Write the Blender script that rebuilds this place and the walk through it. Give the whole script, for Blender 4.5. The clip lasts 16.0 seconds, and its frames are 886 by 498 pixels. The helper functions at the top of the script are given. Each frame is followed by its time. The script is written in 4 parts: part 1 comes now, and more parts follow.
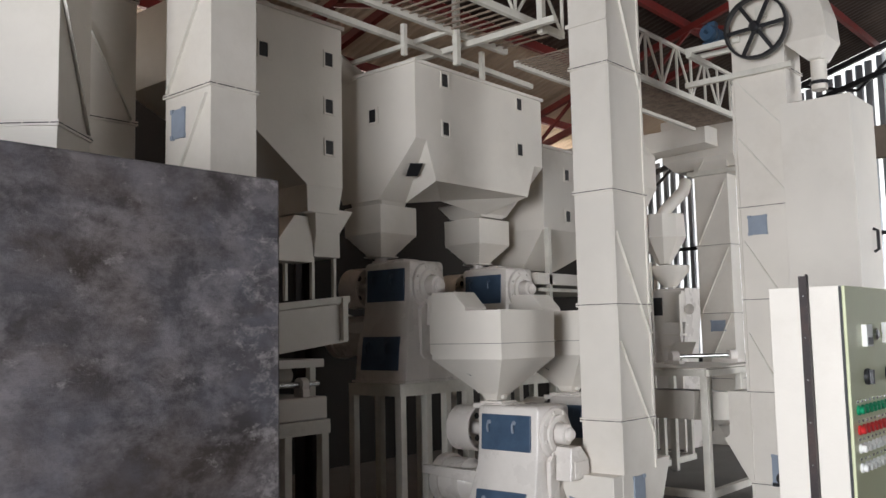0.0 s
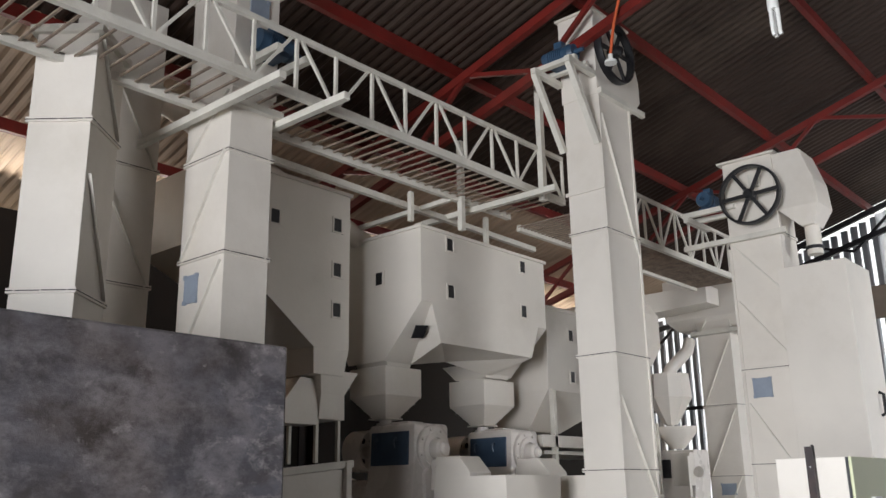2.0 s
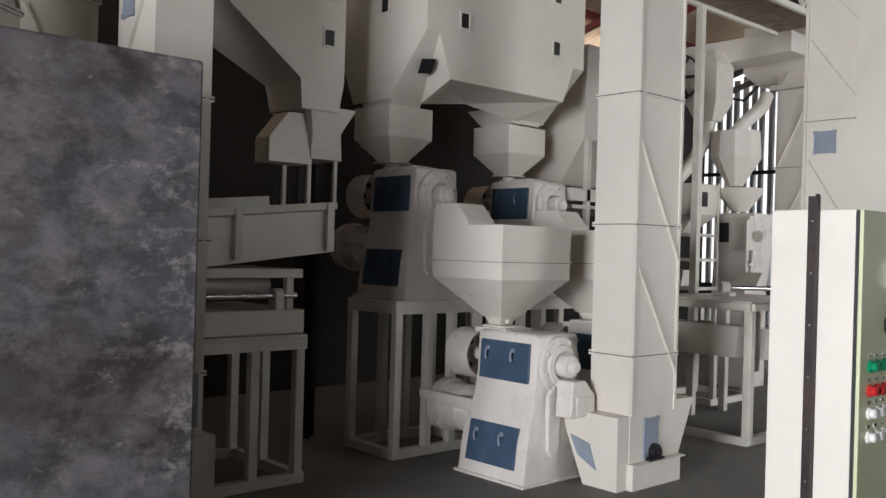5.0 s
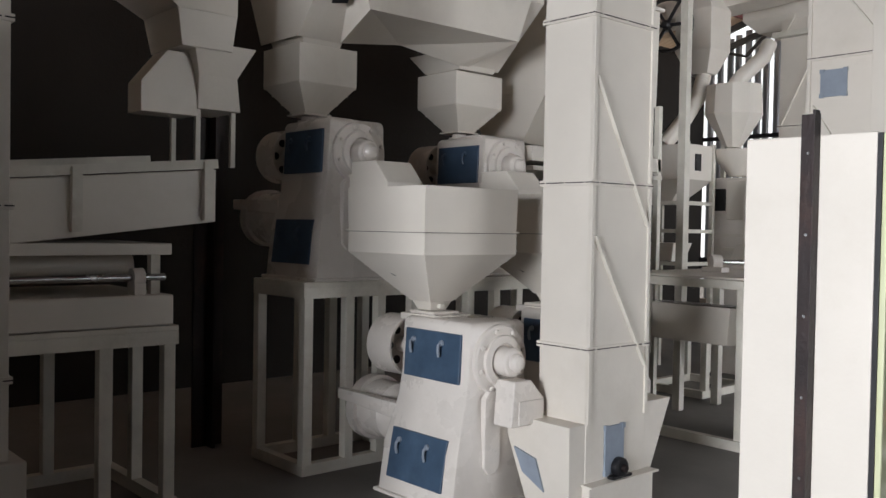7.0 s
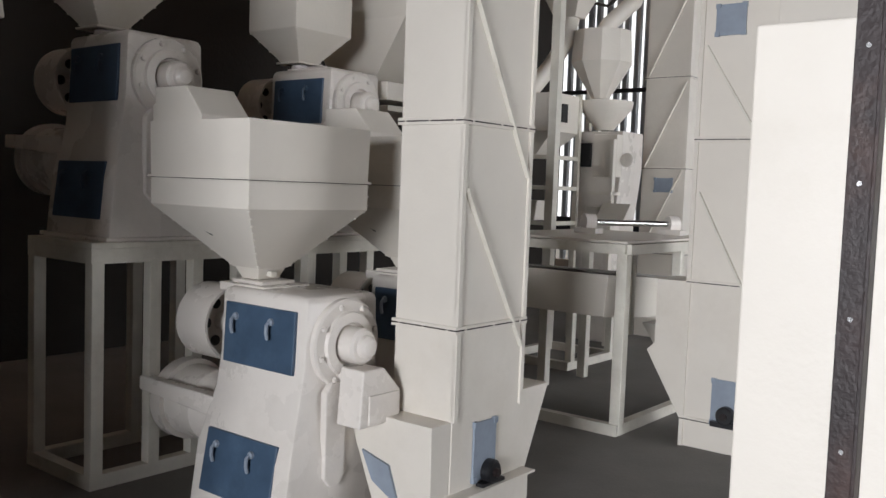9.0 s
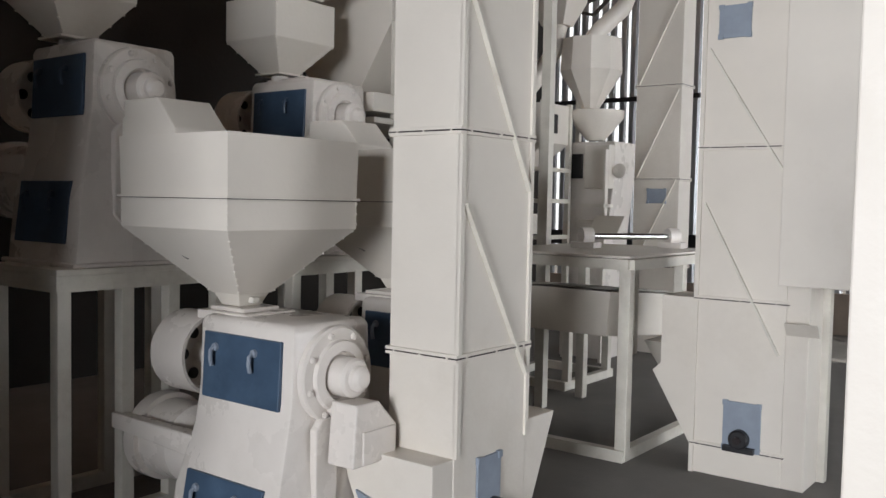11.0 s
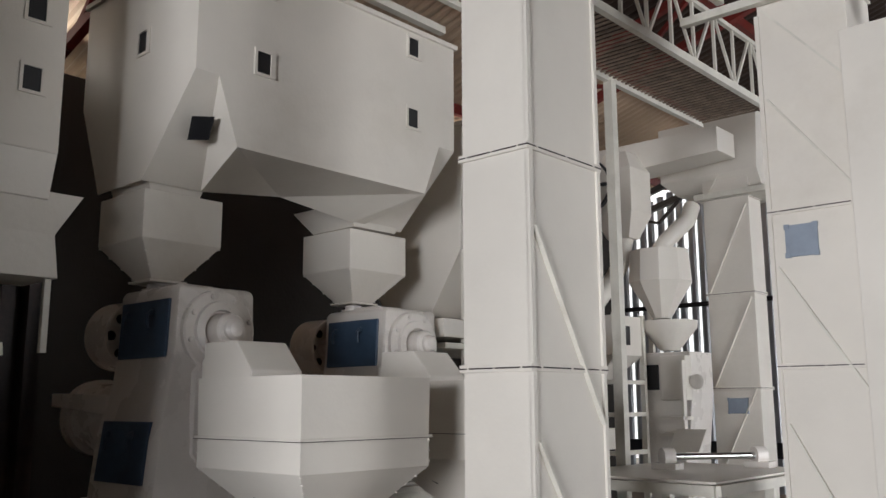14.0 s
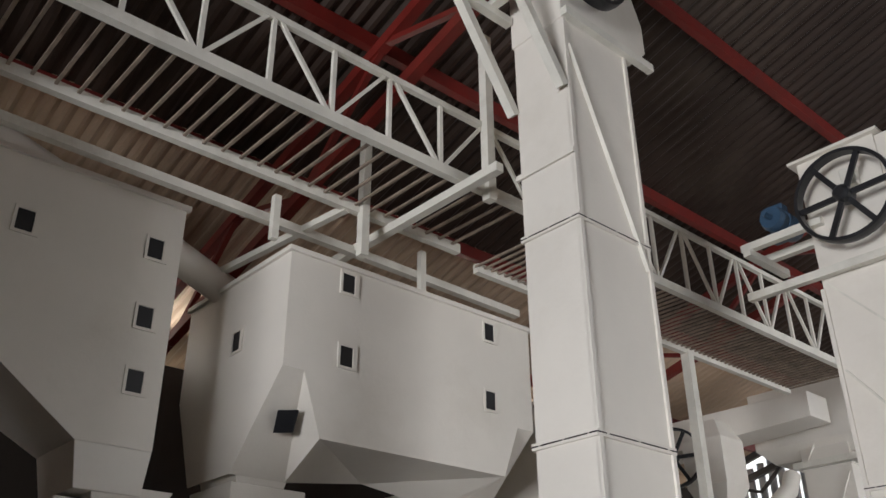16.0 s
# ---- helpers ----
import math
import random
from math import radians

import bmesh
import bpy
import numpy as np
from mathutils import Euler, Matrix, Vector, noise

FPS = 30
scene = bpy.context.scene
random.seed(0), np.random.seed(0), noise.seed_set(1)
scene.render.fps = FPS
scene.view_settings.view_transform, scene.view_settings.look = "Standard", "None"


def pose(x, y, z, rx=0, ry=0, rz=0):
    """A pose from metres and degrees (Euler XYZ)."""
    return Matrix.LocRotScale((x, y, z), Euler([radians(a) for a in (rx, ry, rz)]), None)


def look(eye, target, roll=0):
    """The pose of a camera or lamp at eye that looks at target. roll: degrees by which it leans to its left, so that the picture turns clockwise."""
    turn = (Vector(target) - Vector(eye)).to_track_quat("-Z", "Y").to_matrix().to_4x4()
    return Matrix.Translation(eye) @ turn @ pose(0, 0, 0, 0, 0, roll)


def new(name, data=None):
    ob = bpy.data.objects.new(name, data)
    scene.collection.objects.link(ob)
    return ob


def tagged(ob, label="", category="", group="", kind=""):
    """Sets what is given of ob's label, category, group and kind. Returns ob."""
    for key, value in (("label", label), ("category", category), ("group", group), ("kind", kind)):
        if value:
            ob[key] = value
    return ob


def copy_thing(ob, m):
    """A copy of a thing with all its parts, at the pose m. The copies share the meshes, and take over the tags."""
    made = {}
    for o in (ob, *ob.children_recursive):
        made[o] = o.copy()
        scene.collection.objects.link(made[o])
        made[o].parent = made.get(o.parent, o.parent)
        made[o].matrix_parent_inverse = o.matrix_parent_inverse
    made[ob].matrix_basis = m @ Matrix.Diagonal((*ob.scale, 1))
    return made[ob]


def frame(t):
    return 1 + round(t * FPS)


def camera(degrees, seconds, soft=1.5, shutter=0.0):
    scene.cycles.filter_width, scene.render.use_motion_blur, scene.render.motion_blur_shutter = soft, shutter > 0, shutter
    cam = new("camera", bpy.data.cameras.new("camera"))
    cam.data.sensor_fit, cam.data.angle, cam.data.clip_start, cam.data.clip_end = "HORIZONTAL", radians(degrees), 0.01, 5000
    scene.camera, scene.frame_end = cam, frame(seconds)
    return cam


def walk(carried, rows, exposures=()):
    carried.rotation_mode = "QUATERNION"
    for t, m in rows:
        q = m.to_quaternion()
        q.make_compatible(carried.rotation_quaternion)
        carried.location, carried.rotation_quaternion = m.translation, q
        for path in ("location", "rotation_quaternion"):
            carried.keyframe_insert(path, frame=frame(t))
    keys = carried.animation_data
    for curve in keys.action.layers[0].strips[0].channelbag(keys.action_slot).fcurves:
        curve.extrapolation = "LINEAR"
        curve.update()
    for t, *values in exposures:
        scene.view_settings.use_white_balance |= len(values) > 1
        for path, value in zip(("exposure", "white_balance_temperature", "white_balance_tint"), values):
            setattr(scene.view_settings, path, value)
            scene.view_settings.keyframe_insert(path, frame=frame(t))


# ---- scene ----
cam = camera(53.4, 16.0)
PATH = [
    (0, (0.011, 1.901, 1.591), (-1.297, 3.402, 1.783), -1.2),
    (0.5, (-0.047, 1.844, 1.524), (-1.314, 3.366, 1.807), -1.1),
    (1, (0.025, 1.843, 1.633), (-1.277, 3.32, 1.988), -0.6),
    (1.5, (0.045, 1.828, 1.65), (-1.239, 3.296, 2.092), -0.6),
    (2, (0.078, 1.815, 1.651), (-1.19, 3.266, 2.183), -1.0),
    (2.5, (0.121, 1.852, 1.682), (-1.113, 3.305, 2.287), 0.6),
    (3, (0.15, 1.956, 1.66), (-1.102, 3.442, 2.136), 0.6),
    (3.5, (0.115, 2.149, 1.633), (-1.128, 3.674, 1.994), -0.4),
    (4, (0.078, 2.389, 1.621), (-1.229, 3.882, 1.873), -1.0),
    (4.5, (0.095, 2.672, 1.599), (-1.323, 4.079, 1.699), 0.2),
    (4.7, (0.105, 2.773, 1.587), (-1.352, 4.142, 1.619), 1.2),
    (6.8, (-0.42, 4.09, 1.584), (-1.972, 5.36, 1.55), 1.2),
    (7, (-0.457, 4.19, 1.536), (-1.954, 5.515, 1.489), 1.0),
    (7.5, (-0.566, 4.37, 1.558), (-2.095, 5.654, 1.441), 1.5),
    (8, (-0.771, 4.512, 1.535), (-2.239, 5.862, 1.382), 2.0),
    (8.5, (-0.98, 4.673, 1.533), (-2.289, 6.179, 1.393), -0.1),
    (9, (-1.17, 4.918, 1.505), (-2.414, 6.478, 1.368), 2.1),
    (9.2, (-1.157, 4.982, 1.523), (-2.389, 6.553, 1.396), 3.3),
    (11.3, (-1.424, 5.121, 1.51), (-2.648, 6.699, 1.412), 0.6),
    (11.5, (-1.418, 5.107, 1.523), (-2.666, 6.667, 1.453), 0.6),
    (12, (-1.431, 5.12, 1.536), (-2.708, 6.657, 1.452), -0.2),
    (12.5, (-1.439, 5.124, 1.537), (-2.732, 6.649, 1.482), -0.2),
    (13, (-1.416, 5.128, 1.588), (-2.729, 6.637, 1.587), -0.0),
    (13.5, (-1.411, 5.118, 1.62), (-2.712, 6.627, 1.792), 0.4),
    (14, (-1.381, 5.102, 1.656), (-2.706, 6.56, 2.002), -0.2),
    (14.5, (-1.348, 5.07, 1.677), (-2.662, 6.487, 2.194), -0.6),
    (15, (-1.312, 5.072, 1.706), (-2.604, 6.456, 2.351), -0.6),
    (15.5, (-1.249, 5.059, 1.713), (-2.61, 6.309, 2.477), 0.1),
    (16, (-1.203, 5.037, 1.716), (-2.532, 6.222, 2.626), -0.4),
]
walk(cam, [(t, look(eye, target, roll)) for t, eye, target, roll in PATH])

# ---- light ----
world = bpy.data.worlds.new("sky")
scene.world = world
world.use_nodes = True
_sky = world.node_tree.nodes.new("ShaderNodeTexSky")
_sky.sky_type, _sky.sun_disc, _sky.sun_elevation, _sky.sun_rotation = "NISHITA", False, radians(55), radians(120)
world.node_tree.links.new(_sky.outputs[0], world.node_tree.nodes["Background"].inputs[0])
world.node_tree.nodes["Background"].inputs[1].default_value = 0.05
scene.view_settings.exposure = 0.0


def lamp(name, kind, m, energy, colour, size=1.0, size_y=1.0):
    d = bpy.data.lights.new(name, kind)
    d.energy, d.color = energy, colour
    if kind == "AREA":
        d.shape, d.size, d.size_y = "RECTANGLE", size, size_y
    else:
        d.angle = radians(0.5)
    ob = new(name, d)
    ob.matrix_world = m
    return ob


lamp("sun", "SUN", look((-7, 5, 13), (0, 0, 0)), 3.5, (1, 0.95, 0.87))
# daylight of the open gates in the south wall and in the east wall by the far machines
lamp("sky_gate_south", "AREA", look((0.0, -3.95, 1.7), (0.0, 8, 1.7)), 680, (0.925, 0.948, 1.0), 3.7, 3.1)
lamp("sky_gate_east", "AREA", look((4.4, 11.2, 2.0), (-4.2, 13.4, 1.9)), 165, (0.93, 0.955, 1.0), 4.8, 3.6)
# fill lamp added in an assumed eave gap, to brighten the pale roof strip
lamp("sky_eave_west", "AREA", look((-8.1, 6.5, 4.38), (-6.3, 6.5, 5.3)), 75, (1.0, 0.93, 0.84), 19.0, 0.2)
for lo in scene.objects:
    if lo.type == "LIGHT" and lo.data.type == "AREA":
        lo.data.spread = radians(95 if lo.name == "sky_gate_east" else 125)


# ---- materials ----
def material(name, colour, rough=0.5, metal=0.0, vary=0.10, scale=3.0, bump=0.05, grain=60.0, dirt=None, dirt_amount=0.0, coat=0.0):
    """Paint or stone with cloudy variation, fine relief and stains of a shape of their own."""
    m = bpy.data.materials.new(name)
    m.use_nodes = True
    n, l = m.node_tree.nodes, m.node_tree.links
    b = n["Principled BSDF"]
    co = n.new("ShaderNodeNewGeometry")
    def tex(s, detail=6.0, r=0.6):
        t = n.new("ShaderNodeTexNoise")
        t.inputs["Scale"].default_value, t.inputs["Detail"].default_value, t.inputs["Roughness"].default_value = s, detail, r
        l.new(co.outputs["Position"], t.inputs["Vector"])
        return t
    big, fine = tex(scale), tex(grain, 3.0)
    ramp = n.new("ShaderNodeValToRGB")
    lo, hi = [max(0.0, c * (1 - vary)) for c in colour], [min(1.0, c * (1 + vary)) for c in colour]
    ramp.color_ramp.elements[0].color, ramp.color_ramp.elements[1].color = (*lo, 1), (*hi, 1)
    ramp.color_ramp.elements[0].position, ramp.color_ramp.elements[1].position = 0.3, 0.7
    l.new(big.outputs[0], ramp.inputs[0])
    out = ramp.outputs[0]
    if dirt:
        stain = tex(scale * 0.45, 9.0, 0.72)
        r2 = n.new("ShaderNodeValToRGB")
        r2.color_ramp.elements[0].position, r2.color_ramp.elements[1].position = 0.52, 0.74
        r2.color_ramp.elements[1].color = (dirt_amount,) * 3 + (1,)
        l.new(stain.outputs[0], r2.inputs[0])
        mix = n.new("ShaderNodeMix")
        mix.data_type = "RGBA"
        mix.inputs[7].default_value = (*dirt, 1)
        l.new(r2.outputs[0], mix.inputs[0])
        l.new(out, mix.inputs[6])
        out = mix.outputs[2]
    l.new(out, b.inputs["Base Color"])
    rr = n.new("ShaderNodeMapRange")
    rr.inputs[3].default_value, rr.inputs[4].default_value = max(0.02, rough - 0.1), min(1, rough + 0.1)
    l.new(big.outputs[0], rr.inputs[0])
    l.new(rr.outputs[0], b.inputs["Roughness"])
    b.inputs["Metallic"].default_value = metal
    b.inputs["Coat Weight"].default_value = coat
    if bump:
        add = n.new("ShaderNodeMath")
        l.new(big.outputs[0], add.inputs[0])
        l.new(fine.outputs[0], add.inputs[1])
        bp = n.new("ShaderNodeBump")
        bp.inputs["Strength"].default_value, bp.inputs["Distance"].default_value = bump, 0.02
        l.new(add.outputs[0], bp.inputs["Height"])
        l.new(bp.outputs[0], b.inputs["Normal"])
    return m


CREAM = material("cream_paint", (0.71, 0.662, 0.595), 0.4, 0, 0.05, 1.6, 0.06, 35, (0.42, 0.36, 0.27), 0.28)
CAST = material("cream_cast_iron_paint", (0.72, 0.67, 0.62), 0.28, 0, 0.05, 2.5, 0.10, 26, (0.38, 0.33, 0.26), 0.22, 0.15)
FRAME = material("cream_angle_iron", (0.66, 0.63, 0.56), 0.5, 0, 0.10, 5, 0.08, 50, (0.30, 0.24, 0.17), 0.4)
BLUE = material("blue_panel_paint", (0.050, 0.085, 0.138), 0.4, 0, 0.18, 7, 0.05, 60, (0.10, 0.16, 0.24), 0.5)
HATCH = material("grey_blue_hatch", (0.25, 0.29, 0.35), 0.45, 0, 0.12, 8, 0.05, 60)
CONC = bpy.data.materials.new("trowelled_dark_concrete")
CONC.use_nodes = True
_n, _l = CONC.node_tree.nodes, CONC.node_tree.links
_pos = _n.new("ShaderNodeNewGeometry")


def conc_noise(scale, stretch, detail, rough, twist):
    mp = _n.new("ShaderNodeMapping")
    mp.inputs["Scale"].default_value = stretch
    t = _n.new("ShaderNodeTexNoise")
    t.inputs["Scale"].default_value, t.inputs["Detail"].default_value = scale, detail
    t.inputs["Roughness"].default_value, t.inputs["Distortion"].default_value = rough, twist
    _l.new(_pos.outputs["Position"], mp.inputs["Vector"])
    _l.new(mp.outputs[0], t.inputs["Vector"])
    return t.outputs[0]


def conc_ramp(value, lo, hi, c0, c1):
    rp = _n.new("ShaderNodeValToRGB")
    rp.color_ramp.elements[0].position, rp.color_ramp.elements[1].position = lo, hi
    rp.color_ramp.elements[0].color, rp.color_ramp.elements[1].color = (*c0, 1), (*c1, 1)
    _l.new(value, rp.inputs[0])
    return rp.outputs[0]


def conc_mix(fac, a, b):
    mx = _n.new("ShaderNodeMix")
    mx.data_type = "RGBA"
    _l.new(fac, mx.inputs[0])
    _l.new(a, mx.inputs[6])
    _l.new(b, mx.inputs[7])
    return mx.outputs[2]


# broad brown and blue-grey clouds, horizontal trowel sweeps, pale scuffs and pinholes
_cloud = conc_ramp(conc_noise(1.5, (1, 1, 1.4), 8, 0.62, 0.3), 0.36, 0.64, (0.070, 0.052, 0.044), (0.150, 0.148, 0.175))
_sweep = conc_noise(3.4, (1, 1, 1.5), 10, 0.72, 0.12)
_sweeps = conc_ramp(_sweep, 0.43, 0.62, (0.030, 0.025, 0.024), (0.25, 0.225, 0.23))
_half = conc_ramp(conc_noise(2.4, (1, 1, 1), 6, 0.6, 0.1), 0.35, 0.65, (0.25, 0.25, 0.25), (0.75, 0.75, 0.75))
_base = conc_mix(_half, _cloud, _sweeps)
_scuff = conc_noise(6.0, (1, 1, 1.6), 11, 0.78, 0.25)
_xyz = _n.new("ShaderNodeSeparateXYZ")
_l.new(_pos.outputs["Position"], _xyz.inputs[0])
_rub = _n.new("ShaderNodeMapRange")
_rub.inputs[1].default_value, _rub.inputs[2].default_value, _rub.inputs[4].default_value = 4.35, 4.85, 0.10
_l.new(_xyz.outputs[1], _rub.inputs[0])
_worn = _n.new("ShaderNodeMath")
_l.new(_scuff, _worn.inputs[0])
_l.new(_rub.outputs[0], _worn.inputs[1])
_white = _n.new("ShaderNodeRGB")
_white.outputs[0].default_value = (0.36, 0.33, 0.325, 1)
_base = conc_mix(conc_ramp(_worn.outputs[0], 0.585, 0.70, (0, 0, 0), (0.8, 0.8, 0.8)), _base, _white.outputs[0])
_b = _n["Principled BSDF"]
_l.new(_base, _b.inputs["Base Color"])
_b.inputs["Roughness"].default_value = 0.62
_bp = _n.new("ShaderNodeBump")
_bp.inputs["Strength"].default_value, _bp.inputs["Distance"].default_value = 0.35, 0.02
_add = _n.new("ShaderNodeMath")
_l.new(_sweep, _add.inputs[0])
_l.new(_scuff, _add.inputs[1])
_l.new(_add.outputs[0], _bp.inputs["Height"])
_l.new(_bp.outputs[0], _b.inputs["Normal"])
FLOOR = material("dusty_concrete_floor", (0.17, 0.16, 0.15), 0.8, 0, 0.2, 1.2, 0.15, 40, (0.16, 0.14, 0.12), 0.5)
RED = material("red_oxide_steel", (0.15, 0.010, 0.006), 0.55, 0, 0.25, 4, 0.08, 60, (0.10, 0.03, 0.02), 0.6)
# Weathered sheet with the deep shade under the roof put into its colour.
ROOF = material("weathered_shaded_roof_sheet", (0.042, 0.026, 0.019), 0.5, 0.2, 0.3, 0.8, 0.03, 30, (0.16, 0.12, 0.09), 0.5)
GALV = material("galvanised_wall_sheet", (0.42, 0.43, 0.45), 0.35, 0.7, 0.12, 1.5, 0.03, 30)
PALE = material("pale_translucent_sheet", (0.8, 0.8, 0.8), 0.4, 0, 0.08, 1.5, 0.02, 30)
_b = PALE.node_tree.nodes["Principled BSDF"]
_t = PALE.node_tree.nodes.new("ShaderNodeBsdfTranslucent")
_t.inputs[0].default_value = (0.9, 0.92, 0.95, 1)
_m = PALE.node_tree.nodes.new("ShaderNodeMixShader")
_m.inputs[0].default_value = 0.6
PALE.node_tree.links.new(_b.outputs[0], _m.inputs[1])
PALE.node_tree.links.new(_t.outputs[0], _m.inputs[2])
PALE.node_tree.links.new(_m.outputs[0], PALE.node_tree.nodes["Material Output"].inputs[0])
BLACK = material("black_paint", (0.012, 0.012, 0.014), 0.4, 0, 0.3, 5, 0.05, 60)
RUST = material("dark_brown_steel", (0.02, 0.012, 0.012), 0.5, 0.2, 0.5, 6, 0.12, 70, (0.10, 0.045, 0.03), 0.5)
# Plaster base is near black because the lack of light is painted in.
WALL = material("plaster_darkened_for_shade", (0.020, 0.016, 0.013), 0.85, 0, 0.3, 1.1, 0.2, 25)
BAND = material("bare_concrete_band", (0.24, 0.19, 0.15), 0.85, 0, 0.25, 2, 0.2, 25)
MOTOR = material("blue_motor_paint", (0.035, 0.075, 0.13), 0.4, 0, 0.2, 8, 0.05, 60)
STEEL = material("bright_steel", (0.55, 0.55, 0.55), 0.25, 1.0, 0.1, 8, 0.03, 60)
PANEL = material("pale_green_enamel", (0.60, 0.62, 0.40), 0.32, 0, 0.04, 2, 0.03, 40)
GREEN = material("green_button", (0.0, 0.22, 0.10), 0.3, 0, 0.05)
REDB = material("red_button", (0.5, 0.02, 0.02), 0.3, 0, 0.05)
WHITE = material("white_plastic", (0.75, 0.75, 0.72), 0.35, 0, 0.05)
GROUND = material("dry_yard_ground", (0.42, 0.37, 0.30), 0.95, 0, 0.2, 0.6, 0.2, 12)
# Emissive white for a board that stands in for the overexposed sky.
SKYGLOW = bpy.data.materials.new("glowing_sky_board")
SKYGLOW.use_nodes = True
SKYGLOW.node_tree.nodes["Principled BSDF"].inputs["Emission Color"].default_value = (1, 1, 1, 1)
SKYGLOW.node_tree.nodes["Principled BSDF"].inputs["Emission Strength"].default_value = 1.25
# Roof sheet at the eave, its daylight painted in as a pale tan.
LITROOF = material("daylit_roof_sheet", (0.52, 0.39, 0.28), 0.5, 0.1, 0.12, 0.8, 0.03, 30)
# Cream bars with rust patches, base darkened to paint in their shaded underside.
SLAT = material("shaded_rusty_cream_bar", (0.26, 0.20, 0.155), 0.6, 0, 0.35, 9, 0.1, 60, (0.08, 0.045, 0.03), 0.8)
DECK = material("grey_tray_sheet", (0.42, 0.40, 0.37), 0.45, 0.2, 0.1, 6, 0.05, 90)
SIEVE = material("grey_sieve_deck", (0.12, 0.105, 0.09), 0.55, 0.3, 0.15, 6, 0.1, 120)
ORANGE = material("orange_cable", (0.55, 0.10, 0.03), 0.5, 0, 0.1)


# ---- builders ----
BASE = {}


def thing(name, base, label, category, group="", kind=""):
    ob = new(name)
    ob.location = base
    ob.empty_display_size = 0.1
    BASE[ob.name] = Vector(base)
    return tagged(ob, label, category, group, kind)


def part(name, bm, mat, parent=None, label="", smooth=False):
    """Links a bmesh, in world metres, as one mesh under a thing or a part."""
    me = bpy.data.meshes.new(name)
    bmesh.ops.recalc_face_normals(bm, faces=bm.faces)
    off = BASE[parent.name] if parent else Vector((0, 0, 0))
    bmesh.ops.translate(bm, verts=bm.verts, vec=-off)
    if smooth:
        for f in bm.faces:
            f.smooth = True
        for e in bm.edges:
            e.smooth = e.is_boundary or e.calc_face_angle(0) < 0.6
    bm.to_mesh(me)
    bm.free()
    me.materials.append(mat)
    ob = new(name, me)
    if parent:
        ob.parent = parent
        BASE[ob.name] = off
    if label:
        ob["label"] = label
    if name in ("flange_bolts", "bolts", "rivets", "name_plates", "screws", "pulley_holes"):
        ob["kind"] = "stuff"
    return ob


def B():
    return bmesh.new()


def box(bm, x0, x1, y0, y1, z0, z1, bev=0.0):
    t = bmesh.new()
    bmesh.ops.create_cube(t, size=1)
    for v in t.verts:
        v.co = Vector(((x0 + x1) / 2 + v.co.x * (x1 - x0), (y0 + y1) / 2 + v.co.y * (y1 - y0), (z0 + z1) / 2 + v.co.z * (z1 - z0)))
    if bev:
        bmesh.ops.bevel(t, geom=t.edges[:], offset=bev, segments=2, affect="EDGES", profile=0.5)
    return merge(bm, t)


def merge(bm, t):
    me = bpy.data.meshes.new("tmp")
    t.to_mesh(me)
    t.free()
    bm.from_mesh(me)
    bpy.data.meshes.remove(me)
    return bm


def loft(bm, rings, bev=0.0, cap=True):
    """Skins rings of equal length, each a list of places."""
    t = bmesh.new()
    vs = [[t.verts.new(p) for p in r] for r in rings]
    k = len(vs[0])
    for a, b in zip(vs, vs[1:]):
        for i in range(k):
            t.faces.new((a[i], a[(i + 1) % k], b[(i + 1) % k], b[i]))
    if cap:
        t.faces.new(vs[0][::-1])
        t.faces.new(vs[-1])
    bmesh.ops.recalc_face_normals(t, faces=t.faces)
    if bev:
        sharp = [e for e in t.edges if not e.is_boundary and e.calc_face_angle(0) > 0.35]
        bmesh.ops.bevel(t, geom=sharp, offset=bev, segments=2, affect="EDGES", profile=0.5)
    return merge(bm, t)


def rect(x0, x1, y0, y1, z):
    return [(x0, y0, z), (x1, y0, z), (x1, y1, z), (x0, y1, z)]


def beam(bm, p, q, w=0.05, h=None, up=(0, 0, 1)):
    """A square bar from p to q."""
    h = h or w
    p, q = Vector(p), Vector(q)
    d = (q - p).normalized()
    u = Vector(up) if abs(d.dot(Vector(up))) < 0.95 else Vector((1, 0, 0))
    s = d.cross(u).normalized()
    u = s.cross(d)
    ring = lambda c: [c + s * a * w / 2 + u * b * h / 2 for a, b in ((-1, -1), (1, -1), (1, 1), (-1, 1))]
    return loft(bm, [ring(p), ring(q)])


def angle_bar(bm, p, q, w=0.05, up=(0, 0, 1), t=0.006):
    """An L section from p to q."""
    p, q = Vector(p), Vector(q)
    d = (q - p).normalized()
    u = Vector(up) if abs(d.dot(Vector(up))) < 0.95 else Vector((1, 0, 0))
    s = d.cross(u).normalized()
    u = s.cross(d)
    prof = [(0, 0), (w, 0), (w, t), (t, t), (t, w), (0, w)]
    ring = lambda c: [c + s * (a - w / 2) + u * (b - w / 2) for a, b in prof]
    return loft(bm, [ring(p), ring(q)])


def lathe(bm, centre, axis, profile, seg=32, cap=True):
    """Turns (distance along the axis, radius) round the axis."""
    c, a = Vector(centre), Vector(axis).normalized()
    u = a.orthogonal().normalized()
    w = a.cross(u)
    rings = [[c + a * d + (u * math.cos(i * math.tau / seg) + w * math.sin(i * math.tau / seg)) * r for i in range(seg)] for d, r in profile]
    return loft(bm, rings, 0.0, cap)


